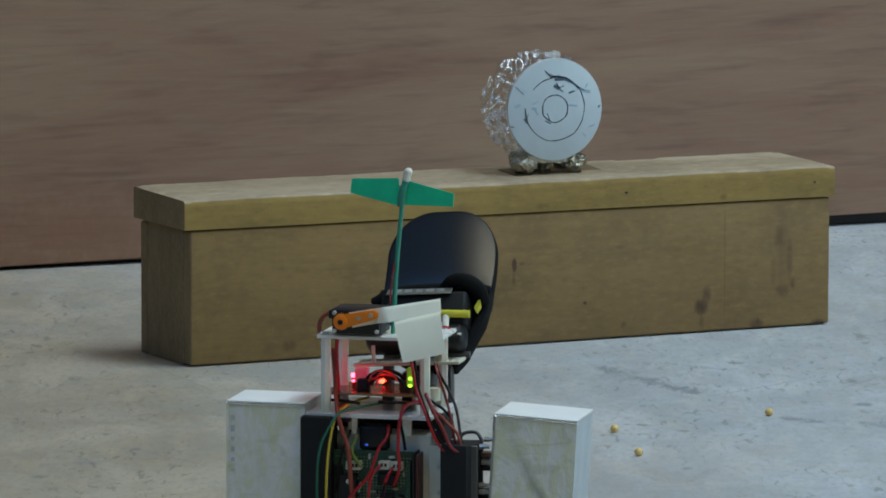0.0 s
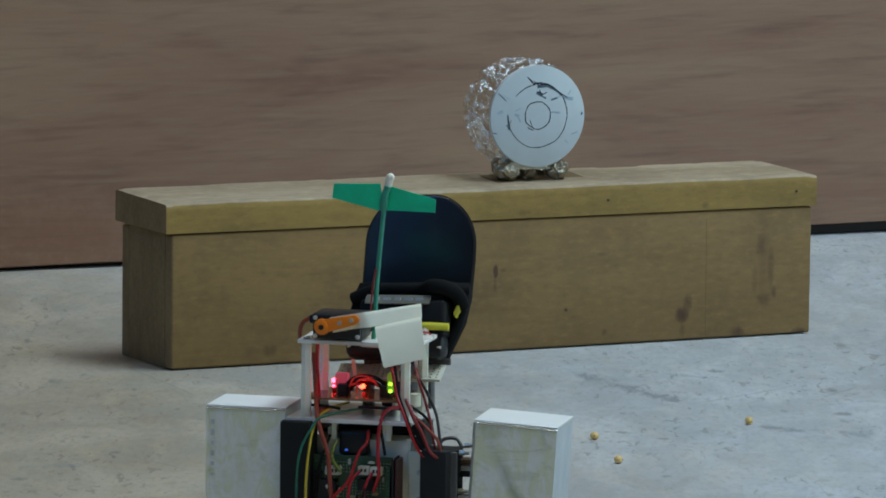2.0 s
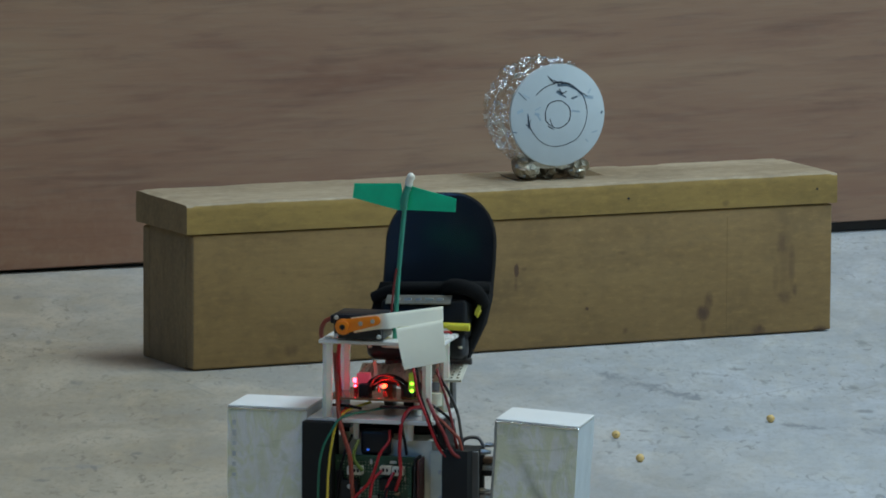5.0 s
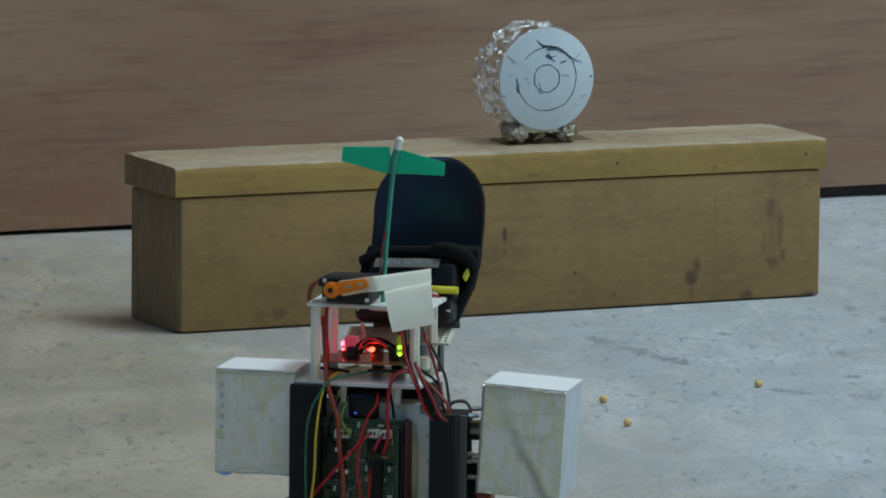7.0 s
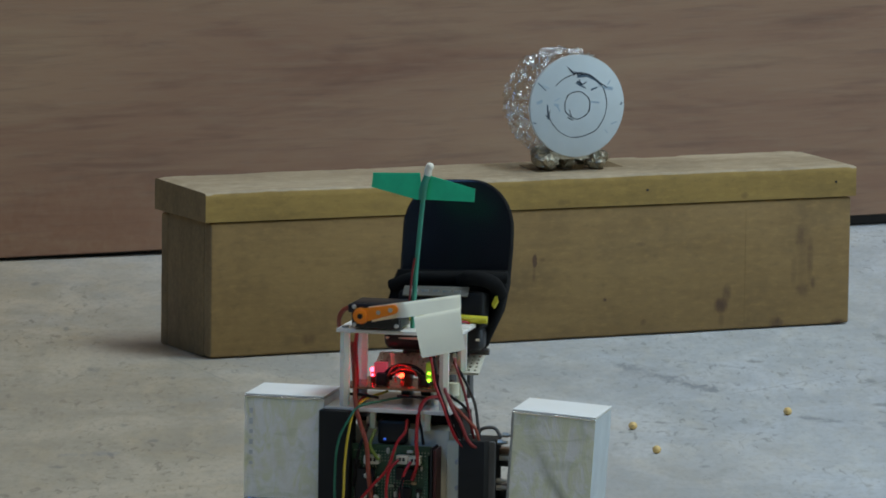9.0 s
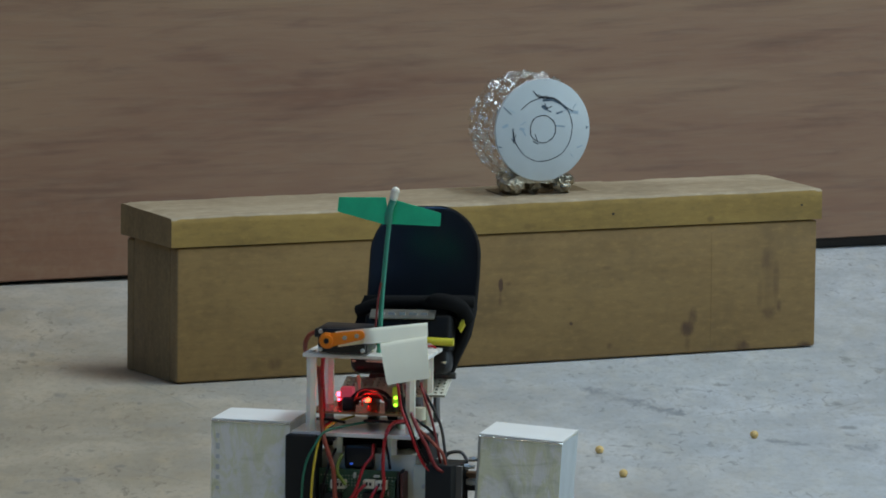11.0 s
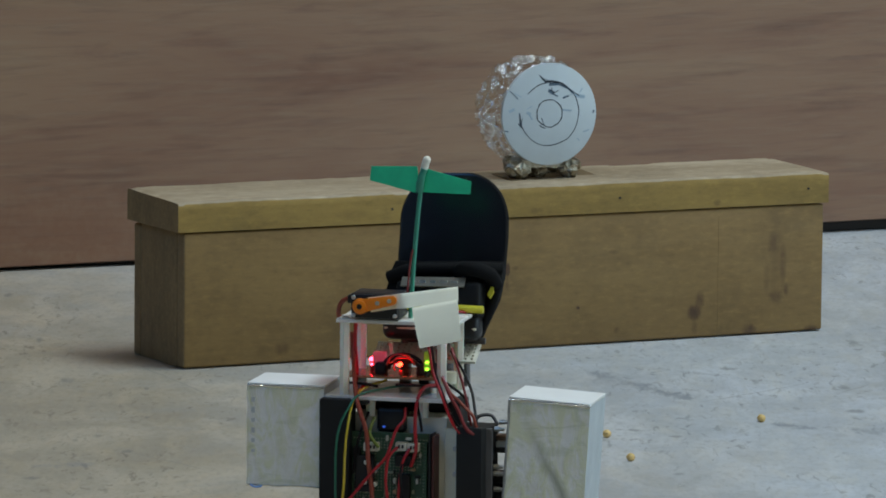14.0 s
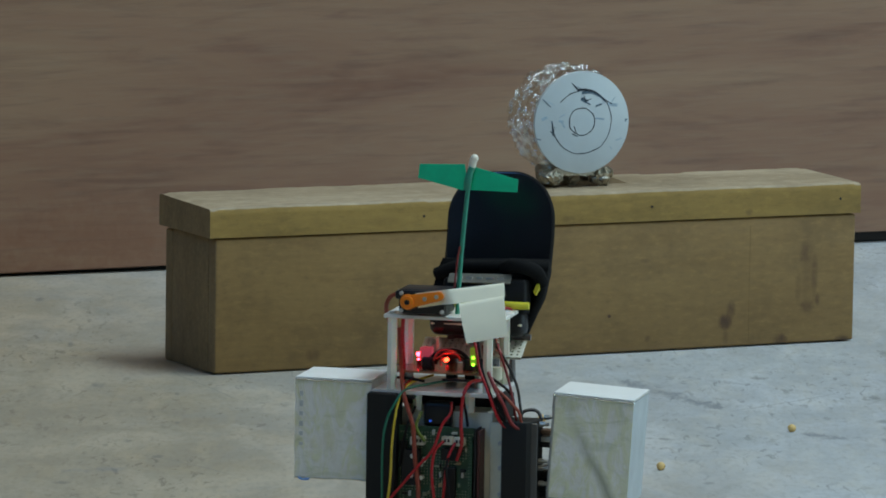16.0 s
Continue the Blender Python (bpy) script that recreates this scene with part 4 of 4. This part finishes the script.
part("clear_tie", b, M_CHAN, robot)

part("cream_strip", box(fresh(), (0.0500, 0.0125, 0.0990), (0.0130, 0.003, 0.0800), 0.0008, 1), M_CREAM, case, "aged cream strip")
for z in (0.122, 0.101, 0.079):
    part("strip_screw", rod(fresh(), (0.0530, 0.0100, z), 0.0020, 0.003, "y", 12, bevel=0.0005), M_CHROME, case)
motor = part("motor_block", box(fresh(), (0.0900, 0.034, 0.0800), (0.0190, 0.034, 0.0400), 0.001, 1), M_BLACK, robot, "ribbed black motor block")
for k in range(6):
    part("rib", box(fresh(), (0.0905, 0.032, 0.0660 + 0.0055 * k), (0.0200, 0.036, 0.0022), 0.0004, 1), M_RUBBER, motor)

part("inner_bracket", box(fresh(), (0.0535, 0.026, 0.1507), (0.0070, 0.034, 0.0202), 0.0005, 1), M_ANOD, robot, "black inner bracket")

# silver boxes held out on rails
for sx, x0, x1, z0, z1, dp in ((-1, -0.1210, -0.0560, 0.0862, 0.1698, 0.060), (1, 0.1000, 0.1680, 0.0795, 0.1672, 0.064)):
    cx, w, cz, h = (x0 + x1) / 2, x1 - x0, (z0 + z1) / 2, z1 - z0
    b = fresh()
    box(b, (cx, dp / 2, cz), (w, dp, h))
    bmesh.ops.subdivide_edges(b, edges=b.edges[:], cuts=14, use_grid_fill=True)
    for v in b.verts:
        inside = min(abs(v.co.x - x0), abs(v.co.x - x1), abs(v.co.z - z0), abs(v.co.z - z1))
        d = noise.noise_vector(v.co * 45) * 0.0011 + noise.noise_vector(v.co * 130) * 0.0005
        v.co += d * min(1, 0.4 + inside * 90)
    wing = part("silver_box", b, M_SHEET, robot, "box wrapped in creased silver sheet", sharp=30)
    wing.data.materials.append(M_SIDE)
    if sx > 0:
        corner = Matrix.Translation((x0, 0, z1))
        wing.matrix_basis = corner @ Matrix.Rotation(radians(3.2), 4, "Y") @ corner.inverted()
    # side faces take a darker, bluer silver tone than the front
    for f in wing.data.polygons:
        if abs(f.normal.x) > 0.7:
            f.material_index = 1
    pts = [(x0 + 0.0006 + 0.0008 * noise.noise((k * 1.3, sx, 4)), -0.0004, z0 + h * k / 10) for k in range(11)]
    part("side_fold", tube(fresh(), pts, 0.0012, 6, 3), M_FOLD if sx > 0 else M_SHEET, wing, sharp=20)
    part("white_cover", box(fresh(), (cx, dp / 2, z1 + 0.0012), (w + 0.0004, dp + 0.0006, 0.0016), 0.0004, 1), M_COVER, wing, "white card cover")
    for name, z in (("foil_hem", z0 + 0.0004), ("foil_rim", z1 - 0.0003)):
        pts = [(x0 + w * k / 12, -0.0008 + 0.0006 * noise.noise((k * 1.7, z * 100, sx)), z + 0.0007 * noise.noise((k * 2.3, sx, z * 90))) for k in range(13)]
        part(name, tube(fresh(), pts, 0.0010, 5, 3, 0.7), M_EDGE, wing, sharp=10)
    for k in range(6):
        part("print_bar", box(fresh(), (x0 + 0.0052, -0.0012, z1 - 0.012 - 0.0085 * k), (0.0030, 0.0006, 0.0040 + 0.002 * noise.noise((k * 1.7, 3, 3)))), M_FADED, wing) if sx < 0 else None
    xa, xb = (-0.058, -0.046) if sx < 0 else (0.0800, 0.1010)
    for z, mat in ((0.1318, M_BRASS), (0.1262, M_WHITE), (0.1215, M_BLACK)):
        part("rail", box(fresh(), ((xa + xb) / 2, 0.022, z), (xb - xa, 0.012, 0.0042), 0.0005, 1), mat, robot)
b = tube(fresh(), [(-0.1175, -0.002, 0.0866), (-0.1130, -0.003, 0.0852), (-0.1080, -0.002, 0.0860)], 0.0009, 8)
part("blue_clip", b, plain("blue_tape", (0.22, 0.42, 0.85), 0.3), robot, "scrap of blue tape")
# short rod stands in for a reddish-brown wire
part("rust_wire_stub", rod(fresh(), (0.098, 0.02, 0.0735), 0.006, 0.012, "x", 18, bevel=0.001), M_RUST, robot)

# servo and signal arm
servo = part("servo", box(fresh(), (-0.0128, 0.014, 0.2395), (0.0405, 0.032, 0.0205), 0.0012, 2), M_BLACK, robot, "black hobby servo")
part("top_case", box(fresh(), (-0.0128, -0.0035, 0.2395), (0.0390, 0.004, 0.0195), 0.001, 2), M_BLACK, servo)
for x, z in ((-0.0300, 0.2468), (0.0048, 0.2322), (-0.0300, 0.2322), (0.0048, 0.2468)):
    part("screw", rod(fresh(), (x, -0.006, z), 0.0018, 0.002, "y", 12, bevel=0.0004), M_CHROME, servo)
part("cable_boot", box(fresh(), (-0.0345, 0.008, 0.2440), (0.006, 0.010, 0.007), 0.0012, 2), M_BLACK, servo)

PIVOT = (-0.0232, -0.009, 0.2403)
b = rod(fresh(), (0, 0.002, 0), 0.004, 0.006, "y", 18)
arm = part("signal_arm", b, M_BLACK, robot, "servo arm with a cream card")
out = [(0.0066 * math.cos(a), 0.0066 * math.sin(a)) for a in [math.pi * (0.25 + 1.5 * i / 16) for i in range(17)]]
tip = [(0.0274 + 0.0038 * math.cos(a), 0.0038 * math.sin(a)) for a in [math.pi * (-0.5 + i / 10) for i in range(11)]]
horn = part("horn", slab(fresh(), out + tip, -0.0036, -0.0008, 0.0006), M_ORANGE, arm, "orange plastic servo horn")
part("hub", rod(fresh(), (0, -0.0042, 0), 0.0052, 0.0024, "y", 24, bevel=0.0006), M_ORANGE, horn)
part("hub_screw", rod(fresh(), (0, -0.0052, 0), 0.0022, 0.0016, "y", 14), M_BLACK, horn)
for x in (0.0150, 0.0252):
    part("pin", rod(fresh(), (x, -0.0040, 0), 0.0018, 0.0014, "y", 12, bevel=0.0003), M_SILVER, horn)


def paper(place, nu, nv, thick=0.0005):
    """A thin sheet: place(u, v) gives its points."""
    bm = fresh()
    g = [[[bm.verts.new(Vector(place(i / nu, j / nv)) + Vector((0, d, 0))) for j in range(nv + 1)] for i in range(nu + 1)] for d in (0, thick)]
    for i in range(nu):
        for j in range(nv):
            for k in (0, 1):
                q = g[k]
                bm.faces.new((q[i][j], q[i + 1][j], q[i + 1][j + 1], q[i][j + 1]))
    rim = [(i, 0) for i in range(nu)] + [(nu, j) for j in range(nv)] + [(i, nv) for i in range(nu, 0, -1)] + [(0, j) for j in range(nv, 0, -1)]
    for (i, j), (k, l) in zip(rim, rim[1:] + rim[:1]):
        bm.faces.new((g[0][i][j], g[0][k][l], g[1][k][l], g[1][i][j]))
    return bm


def strip_point(u, v):
    """The strip lies flat behind the horn and twists outwards past it."""
    x = 0.0072 + 0.0770 * u
    z = (0.0058 - 0.0042 * u) + v * (-0.0126 + 0.0020 * u)
    w = min(1.0, max(0.0, (x - 0.026) / 0.014))
    return x, 0.0002 + 0.72 * (w * w * (3 - 2 * w)) * (z - 0.006), z


def card_point(u, v):
    z = -0.0082 - 0.0322 * v
    return 0.0447 + 0.0040 * v + (0.0390 - 0.0035 * v) * u, -0.0006 + 0.72 * (z - 0.006) + 0.006 * v * v + 0.0012 * u * v, z


part("card_strip", paper(strip_point, 28, 4), M_PAPER, arm, "cream card strip", sharp=60)
part("card", paper(card_point, 8, 10), M_PAPER, arm, "cream square card", sharp=60)

# flag pole
pole = part("flag_pole", tube(fresh(), [(0.0120, 0.020, 0.2270), (0.0145, 0.020, 0.2750), (0.0192, 0.020, 0.3300), (0.0228, 0.020, 0.3540)], 0.0019, 12), M_GREEN_ROD, robot, "green taped pole")
b = tube(fresh(), [(0.0222, 0.0195, 0.3490), (0.0236, 0.0195, 0.3560), (0.0246, 0.0195, 0.3590)], 0.0032, 14)
bmesh.ops.create_uvsphere(b, u_segments=14, v_segments=8, radius=0.0034, matrix=Matrix.Translation((0.0247, 0.0195, 0.3592)))
part("cap", b, M_WHITE, pole, "white rounded tip")
b = slab(fresh(), [(-0.0228, 0.3412), (-0.0216, 0.3528), (0.0170, 0.3540), (0.0196, 0.3330), (0.0150, 0.3322)], 0.0180, 0.0188)
part("flag_left", b, M_GREEN, pole, "green tape flag wing")
b = slab(fresh(), [(0.0255, 0.3520), (0.0624, 0.3428), (0.0617, 0.3322), (0.0215, 0.3326), (0.0200, 0.3500)], 0.0184, 0.0192)
part("flag_right", b, M_GREEN, pole, "green tape flag wing")
b = tube(fresh(), [(0.0190, 0.0175, 0.3325), (0.0205, 0.017, 0.3420), (0.0230, 0.0175, 0.3520)], 0.0031, 12)
part("tape_wrap", crumple(b, 0.0008, 0.006), M_GREEN_ROD, pole)
part("pole_wire", tube(fresh(), [(0.0095, 0.0165, 0.2450), (0.0118, 0.0165, 0.2700), (0.0140, 0.0172, 0.2850)], 0.0008, 6), M_WDARK, pole)

# tilting tray with the black pad
for x in (-0.006, 0.044):
    b = slab(fresh(), [(x - 0.004, 0.1642), (x + 0.004, 0.1642), (x + 0.003, 0.2030), (x - 0.003, 0.2030)], 0.0765, 0.0900, 0.0008)
    part("tray_bracket", b, M_CHAN, robot, "grey metal bracket")
part("tilt_servo", box(fresh(), (0.0180, 0.0925, 0.1760), (0.0240, 0.030, 0.0238), 0.0015, 2), M_BLACK, robot, "black servo block")
TRAY = (0.0275, 0.080, 0.2020)
tray = part("tilting_tray", rod(fresh(), (0, 0, 0), 0.0028, 0.070, "x", 14), M_CHAN, robot, "tilting tray on a steel shaft")
n = 18
outline = [(-0.0465, 0.052), (-0.0452, 0.086)]
outline += [(-0.0060 + 0.0390 * math.cos(a) * 1.0, 0.100 + 0.0410 * math.sin(a)) for a in [math.pi * (1.0 - 0.5 * i / n) for i in range(1, n + 1)]]
outline += [(0.0130 + 0.0338 * math.cos(a), 0.100 + 0.0412 * math.sin(a)) for a in [math.pi * (0.5 - 0.5 * i / n) for i in range(0, n + 1)]]
outline += [(0.0468, 0.086), (0.0450, 0.052)]


def pad_mesh():
    """A thick pad, bowed back a little towards the sides, with a rounded rim."""
    bm = fresh()
    cx, cz = 0.001, 0.090
    rings = []
    for k, (s, y) in enumerate(((1.0, 0.0085), (1.0, 0.0018), (0.992, 0.0004), (0.98, 0.0), (0.94, 0.0), (0.75, 0.0), (0.5, 0.0), (0.25, 0.0))):
        rr = []
        for x, z in outline:
            px, pz = cx + (x - cx) * s, cz + (z - cz) * s
            rr.append(bm.verts.new((px, 0.012 + y + 0.0040 * ((px - cx) / 0.047) ** 2, pz)))
        rings.append(rr)
    m = len(outline)
    for a, c in zip(rings, rings[1:]):
        for i in range(m):
            j = (i + 1) % m
            bm.faces.new((a[i], a[j], c[j], c[i]))
    bm.faces.new(rings[-1])
    bm.faces.new(rings[0][::-1])
    return bm


pad = part("pad", pad_mesh(), M_PAD, tray, "glossy black rounded pad", sharp=45)
pad.data.materials.append(M_STRAP)
for f in pad.data.polygons:
    if max(abs(pad.data.vertices[i].co.y - 0.012 - 0.0040 * ((pad.data.vertices[i].co.x - 0.001) / 0.047) ** 2) for i in f.vertices) > 0.0003:
        f.material_index = 1
# strap band, holder and the device strapped under the pad
b = slab(fresh(), [(-0.0560, 0.026), (-0.0550, 0.036), (-0.0480, 0.054), (-0.0460, 0.066), (0.0450, 0.067), (0.0462, 0.058), (0.0420, 0.035), (0.0290, 0.006), (0.0210, -0.006),
                   (-0.0150, -0.006), (-0.0350, 0.008)], 0.006, 0.024, 0.002)
part("holder", b, M_STRAP, tray, "black fabric holder")
b = tube(fresh(), [(-0.0500, 0.006, 0.052), (-0.030, -0.001, 0.0580), (0.0, -0.003, 0.0590), (0.030, -0.001, 0.0600), (0.0450, 0.006, 0.0600)], 0.0056, 10)
part("strap", b, M_STRAP, tray, "black fabric strap across the pad")
b = tube(fresh(), [(0.0120, -0.006, 0.0575), (0.0200, -0.017, 0.0590), (0.0310, -0.019, 0.0580), (0.0400, -0.012, 0.0540), (0.0430, -0.002, 0.0460)], 0.0062, 12)
part("strap_loop", b, M_STRAP, tray, "looped end of the black strap")
b = tube(fresh(), [(0.0410, 0.006, 0.0640), (0.0428, 0.004, 0.0500), (0.0388, 0.002, 0.0300), (0.0298, 0.002, 0.0080), (0.0215, 0.004, -0.0080)], 0.0042, 10)
part("strap_edge", b, M_STRAP, tray)
device = part("device", box(fresh(), (-0.002, -0.010, 0.0330), (0.072, 0.026, 0.0300), 0.004, 3), M_DEVICE, tray, "black strapped device")
part("silver_label", box(fresh(), (-0.006, -0.0232, 0.0470), (0.054, 0.011, 0.0012), 0.0003, 1, turn=Matrix.Rotation(radians(48), 4, "X")), M_LABEL, device, "dark label plate with pale print")
for k in range(5):
    part("label_bar", box(fresh(), (-0.024 + 0.009 * k, -0.0242, 0.0472), (0.0066 - 0.0009 * (k % 3), 0.0012, 0.0022)), M_SILVER, device)
part("yellow_strip", tube(fresh(), [(-0.034, -0.024, 0.0262), (0.0, -0.0248, 0.0258), (0.0375, -0.024, 0.0246)], 0.0032, 10), M_YELLOW, device, "yellow plastic strip")
b = slab(fresh(), [(0.0375, 0.0380), (0.0420, 0.0490), (0.0425, 0.0410), (0.0395, 0.0350)], -0.010, -0.004)
part("yellow_tab", b, M_YELLOW, device, "yellow tab")
b = box(fresh(), (-0.0080, -0.010, 0.0110), (0.0830, 0.0230, 0.0230), 0.0075, 4)
barrel = part("barrel", b, M_BLACK, tray, "glossy black rounded barrel")
part("grey_stripe", tube(fresh(), [(-0.0470, -0.0200, 0.0085), (-0.008, -0.0214, 0.0080), (0.0310, -0.0200, 0.0085)], 0.0011, 8), M_GREY, barrel)
part("lens_tube", rod(fresh(), (0.018, -0.024, 0.0190), 0.0030, 0.014, "z", 16, bevel=0.0005), M_GREY, tray, "grey metal stub")

# perforated plate, pitched under the pad: a grid of bars leaves its square holes
PITCH = Matrix.Translation((0, -0.002, -0.003)) @ Matrix.Rotation(radians(36), 4, "X")
b = fresh()
nx, ny, step, rim = 17, 5, 0.005, 0.0013
xs = sorted([i * step + d for i in range(nx + 1) for d in (-rim, rim)])
ys = sorted([j * step + d for j in range(ny + 1) for d in (-rim, rim)])
grid = [[b.verts.new((x - nx * step / 2 - 0.012, -y, 0)) for y in ys] for x in xs]
top = [b.faces.new((grid[i][j], grid[i + 1][j], grid[i + 1][j + 1], grid[i][j + 1]))
       for i in range(len(xs) - 1) for j in range(len(ys) - 1) if not (i % 2 and j % 2)]
low = bmesh.ops.extrude_face_region(b, geom=top)
for v in [g for g in low["geom"] if isinstance(g, bmesh.types.BMVert)]:
    v.co.z -= 0.0022
part("perforated_plate", b, M_PLATE, tray, "cream perforated plastic plate", at=PITCH)
for x in (-0.040, 0.012):
    part("plate_rib", box(fresh(), (x, -0.0200, 0.0070), (0.0026, 0.0026, 0.0140)), M_POST, tray, at=PITCH)

# wiring, each wire run on its own (millimetres in the robot's space)
WIRES = [
    ("green wire", M_WGREEN, 1.0, [(9, 30, 171), (-7, 8, 170), (-25, -6, 166), (-32, -12, 156), (-39, -16, 140), (-42, -16, 114), (-42, -14, 60)]),
    ("yellow wire", M_WYELLOW, 1.1, [(-10, 30, 174), (-23, 8, 170), (-29, -6, 162), (-32, -14, 143), (-34, -16, 119), (-35, -16, 91), (-39, -14, 60)]),
    ("brown-red cable", M_RUST, 1.9, [(-41, 35, 212), (-37, 25, 189), (-28, -4, 166), (-22, -10, 150), (-17, -12, 136), (-15, -12, 110), (-12, -12, 87), (-12, -10, 60)]),
    ("red wire", M_RED, 1.25, [(12, 5, 155), (13, -4, 147), (7, -8, 138), (0, -12, 117), (-11, -14, 104), (-30, -14, 81), (-44, -12, 64)]),
    ("red wire", M_RED, 1.5, [(36, 30, 172), (28, 4, 173), (24, -6, 162), (23, -8, 140), (24, -8, 123), (19, -4, 108)]),
    ("red wire", M_RED, 1.3, [(8, -6, 124), (2, -10, 117), (0, -12, 105), (0, -12, 91), (4, -10, 60)]),
    ("red wire", M_RED, 1.2, [(18, -6, 123), (13, -10, 111), (10, -10, 87), (8, -10, 60)]),
    ("black wire", M_WBLACK, 1.2, [(-40, 20, 172), (-25, 10, 173), (-13, 12, 171)]),
    ("black wire", M_WBLACK, 1.2, [(2, 12, 173), (24, 12, 173), (38, 24, 170), (51, 30, 160)]),
    ("dark red wire", M_WDARK, 1.5, [(32, 32, 200), (38, 14, 188), (44, 2, 181), (52, -6, 168), (59, -8, 157), (66, -10, 143), (72, -8, 138), (76, -6, 139)]),
    ("black wire", M_WBLACK, 1.25, [(39, 54, 197), (48, 46, 187), (57, 36, 176), (64, 24, 166), (70, 8, 153), (75, -3, 138)]),
    ("brown-red cable", M_RUST, 1.3, [(40, 14, 184), (50, 2, 170), (57, -2, 165), (65, -4, 158), (71, -5, 152), (74, -5, 142)]),
    ("black wire", M_WBLACK, 1.2, [(45, 12, 176), (50, 14, 172), (55, 16, 168), (60, 18, 162), (63, 14, 156), (66, 4, 147)]),
    ("black wire", M_WBLACK, 1.2, [(55, 0, 163), (60, -6, 154), (65, -8, 145), (74, -6, 136)]),
    ("olive wire", M_WOLIVE, 1.5, [(-14, 5, 146), (-16, -4, 134), (-8, -6, 123)]),
    ("black wire", M_WBLACK, 1.2, [(27, 10, 170), (24, -4, 163), (26, -2, 147), (28, -4, 137)]),
    ("red wire", M_RED, 1.5, [(-25, 20, 172), (-29, 0, 166)]),
    ("brown-red cable", M_RUST, 1.9, [(-33, 6, 246), (-43, 8, 241), (-47, 12, 231), (-46, 20, 220)]),
    ("red wire", M_RED, 0.9, [(26, 50, 229), (47, 55, 230), (51, 58, 227)]),
    ("red wire", M_RED, 1.7, [(-36, 30, 226), (-37, 30, 205), (-35, 28, 180), (-32, 10, 166)]),
    ("black wire", M_WBLACK, 1.1, [(-20, 8, 150), (-24, -2, 135), (-27, -4, 122), (-30, -4, 100)]),
    ("red wire", M_RED, 1.2, [(31, 4, 207), (34, -4, 203), (37, -5, 187), (44, -6, 170), (53, -8, 149), (60, -8, 139), (68, -6, 134), (70, 4, 137)]),
    ("black wire", M_WBLACK, 1.1, [(33, 6, 208), (36, -2, 202), (39, -3, 186), (46, -5, 168), (54, -6, 150), (62, -6, 141), (66, 2, 138)]),
    ("red wire", M_WDARK, 1.1, [(48, 16, 205), (52, 8, 198), (58, 4, 184), (63, 2, 168), (67, 0, 150), (69, 4, 138)]),
    ("black wire", M_WBLACK, 1.1, [(16, -6, 121), (12, -12, 104), (14, -12, 84), (18, -8, 60)]),
]
for label, mat, r, pts in WIRES:
    part("wire", tube(fresh(), [(x / 1000, y / 1000, z / 1000) for x, y, z in pts], r / 1000, 8), mat, robot, label)


# ---------------------------------------------------------------- movement
def motions():
    h = radians(HEAD)
    run = [(0, -0.0641, -2.0955), (11.6, -0.0641, -2.0955), (12.1, -0.0613, -2.0800), (12.5, -0.0572, -2.0582), (13, -0.0530, -2.0290), (13.5, -0.0500, -2.0080),
           (14, -0.0450, -1.9800), (14.5, -0.0385, -1.9495), (15, -0.0350, -1.9240), (15.5, -0.0324, -1.9085), (16, -0.0324, -1.9085)]
    walk(robot, [(t, Matrix.Translation((x, y, 0)) @ Matrix.Rotation(h, 4, "Z")) for t, x, y in run])
    lean = [(0, 35.5), (0.3, 37.5), (0.6, 35.5), (0.9, 33.5), (1.2, 27.5), (1.5, 22.5), (1.8, 20.5), (2.1, 15.5), (2.4, 12.5), (2.8, 14.5), (3.2, 23.5), (3.7,
            14.5), (5.3, 15.5), (5.6, 12.5), (5.9, 16.5), (6.1, 24.5), (6.2, 28.5), (6.3, 31.5), (6.4, 25.5), (6.5, 14.5), (6.7, 14.5), (7, 16.5), (7.2, 20.5),
            (7.4, 24.5), (7.6, 13.5), (8, 14.5), (8.4, 13.5), (8.6, 17.5), (8.8, 25.5), (9, 10.5), (9.2, 15.5), (9.4, 17.5), (9.5, 18), (9.6, 26.5), (9.8, 17.5),
            (10.2, 16), (11.2, 14), (12.3, 14), (13.5, 12), (14.5, 10), (16, 11)]
    # the hinge of the pad is set a little askew
    skew = Matrix.Rotation(radians(5.5), 4, "Z")
    walk(tray, [(t, Matrix.Translation(TRAY) @ skew @ Matrix.Rotation(radians(-a), 4, "X") @ skew.inverted()) for t, a in lean])
    lift = [(0, 13.7), (0.9, 13.5), (1.5, 13.7), (2.4, 14.3), (2.8, 13.8), (3.0, 16.8), (3.2, 11), (3.7, 12), (5.3, 12.3), (5.6, 12.5), (5.8, 13.9), (5.9, 14.2), (6, 19.6), (6.1, 14.5), (6.2, 21), (6.3, 30), (6.4, 22),
            (6.5, 13.3), (6.7, 11.5), (7.0, 13), (7.2, 9.8), (7.4, 9.2), (7.5, 9.8), (7.6, 16.6), (7.7, 13.5), (8.0, 12.4), (8.4, 12), (8.8, 16.5), (8.9, 15.4), (9.0, 13.2), (9.2, 11.3), (9.4, 10.6), (9.5, 10), (9.6, 14.2), (9.7, 22),
            (9.8, 12.5), (10.2, 11.4), (12.3, 10.9), (12.5, 12.6), (14, 12.2), (14.5, 11.8), (16, 12.4)]
    walk(arm, [(t, pose(*PIVOT, 0, -a, 0)) for t, a in lift])


motions()
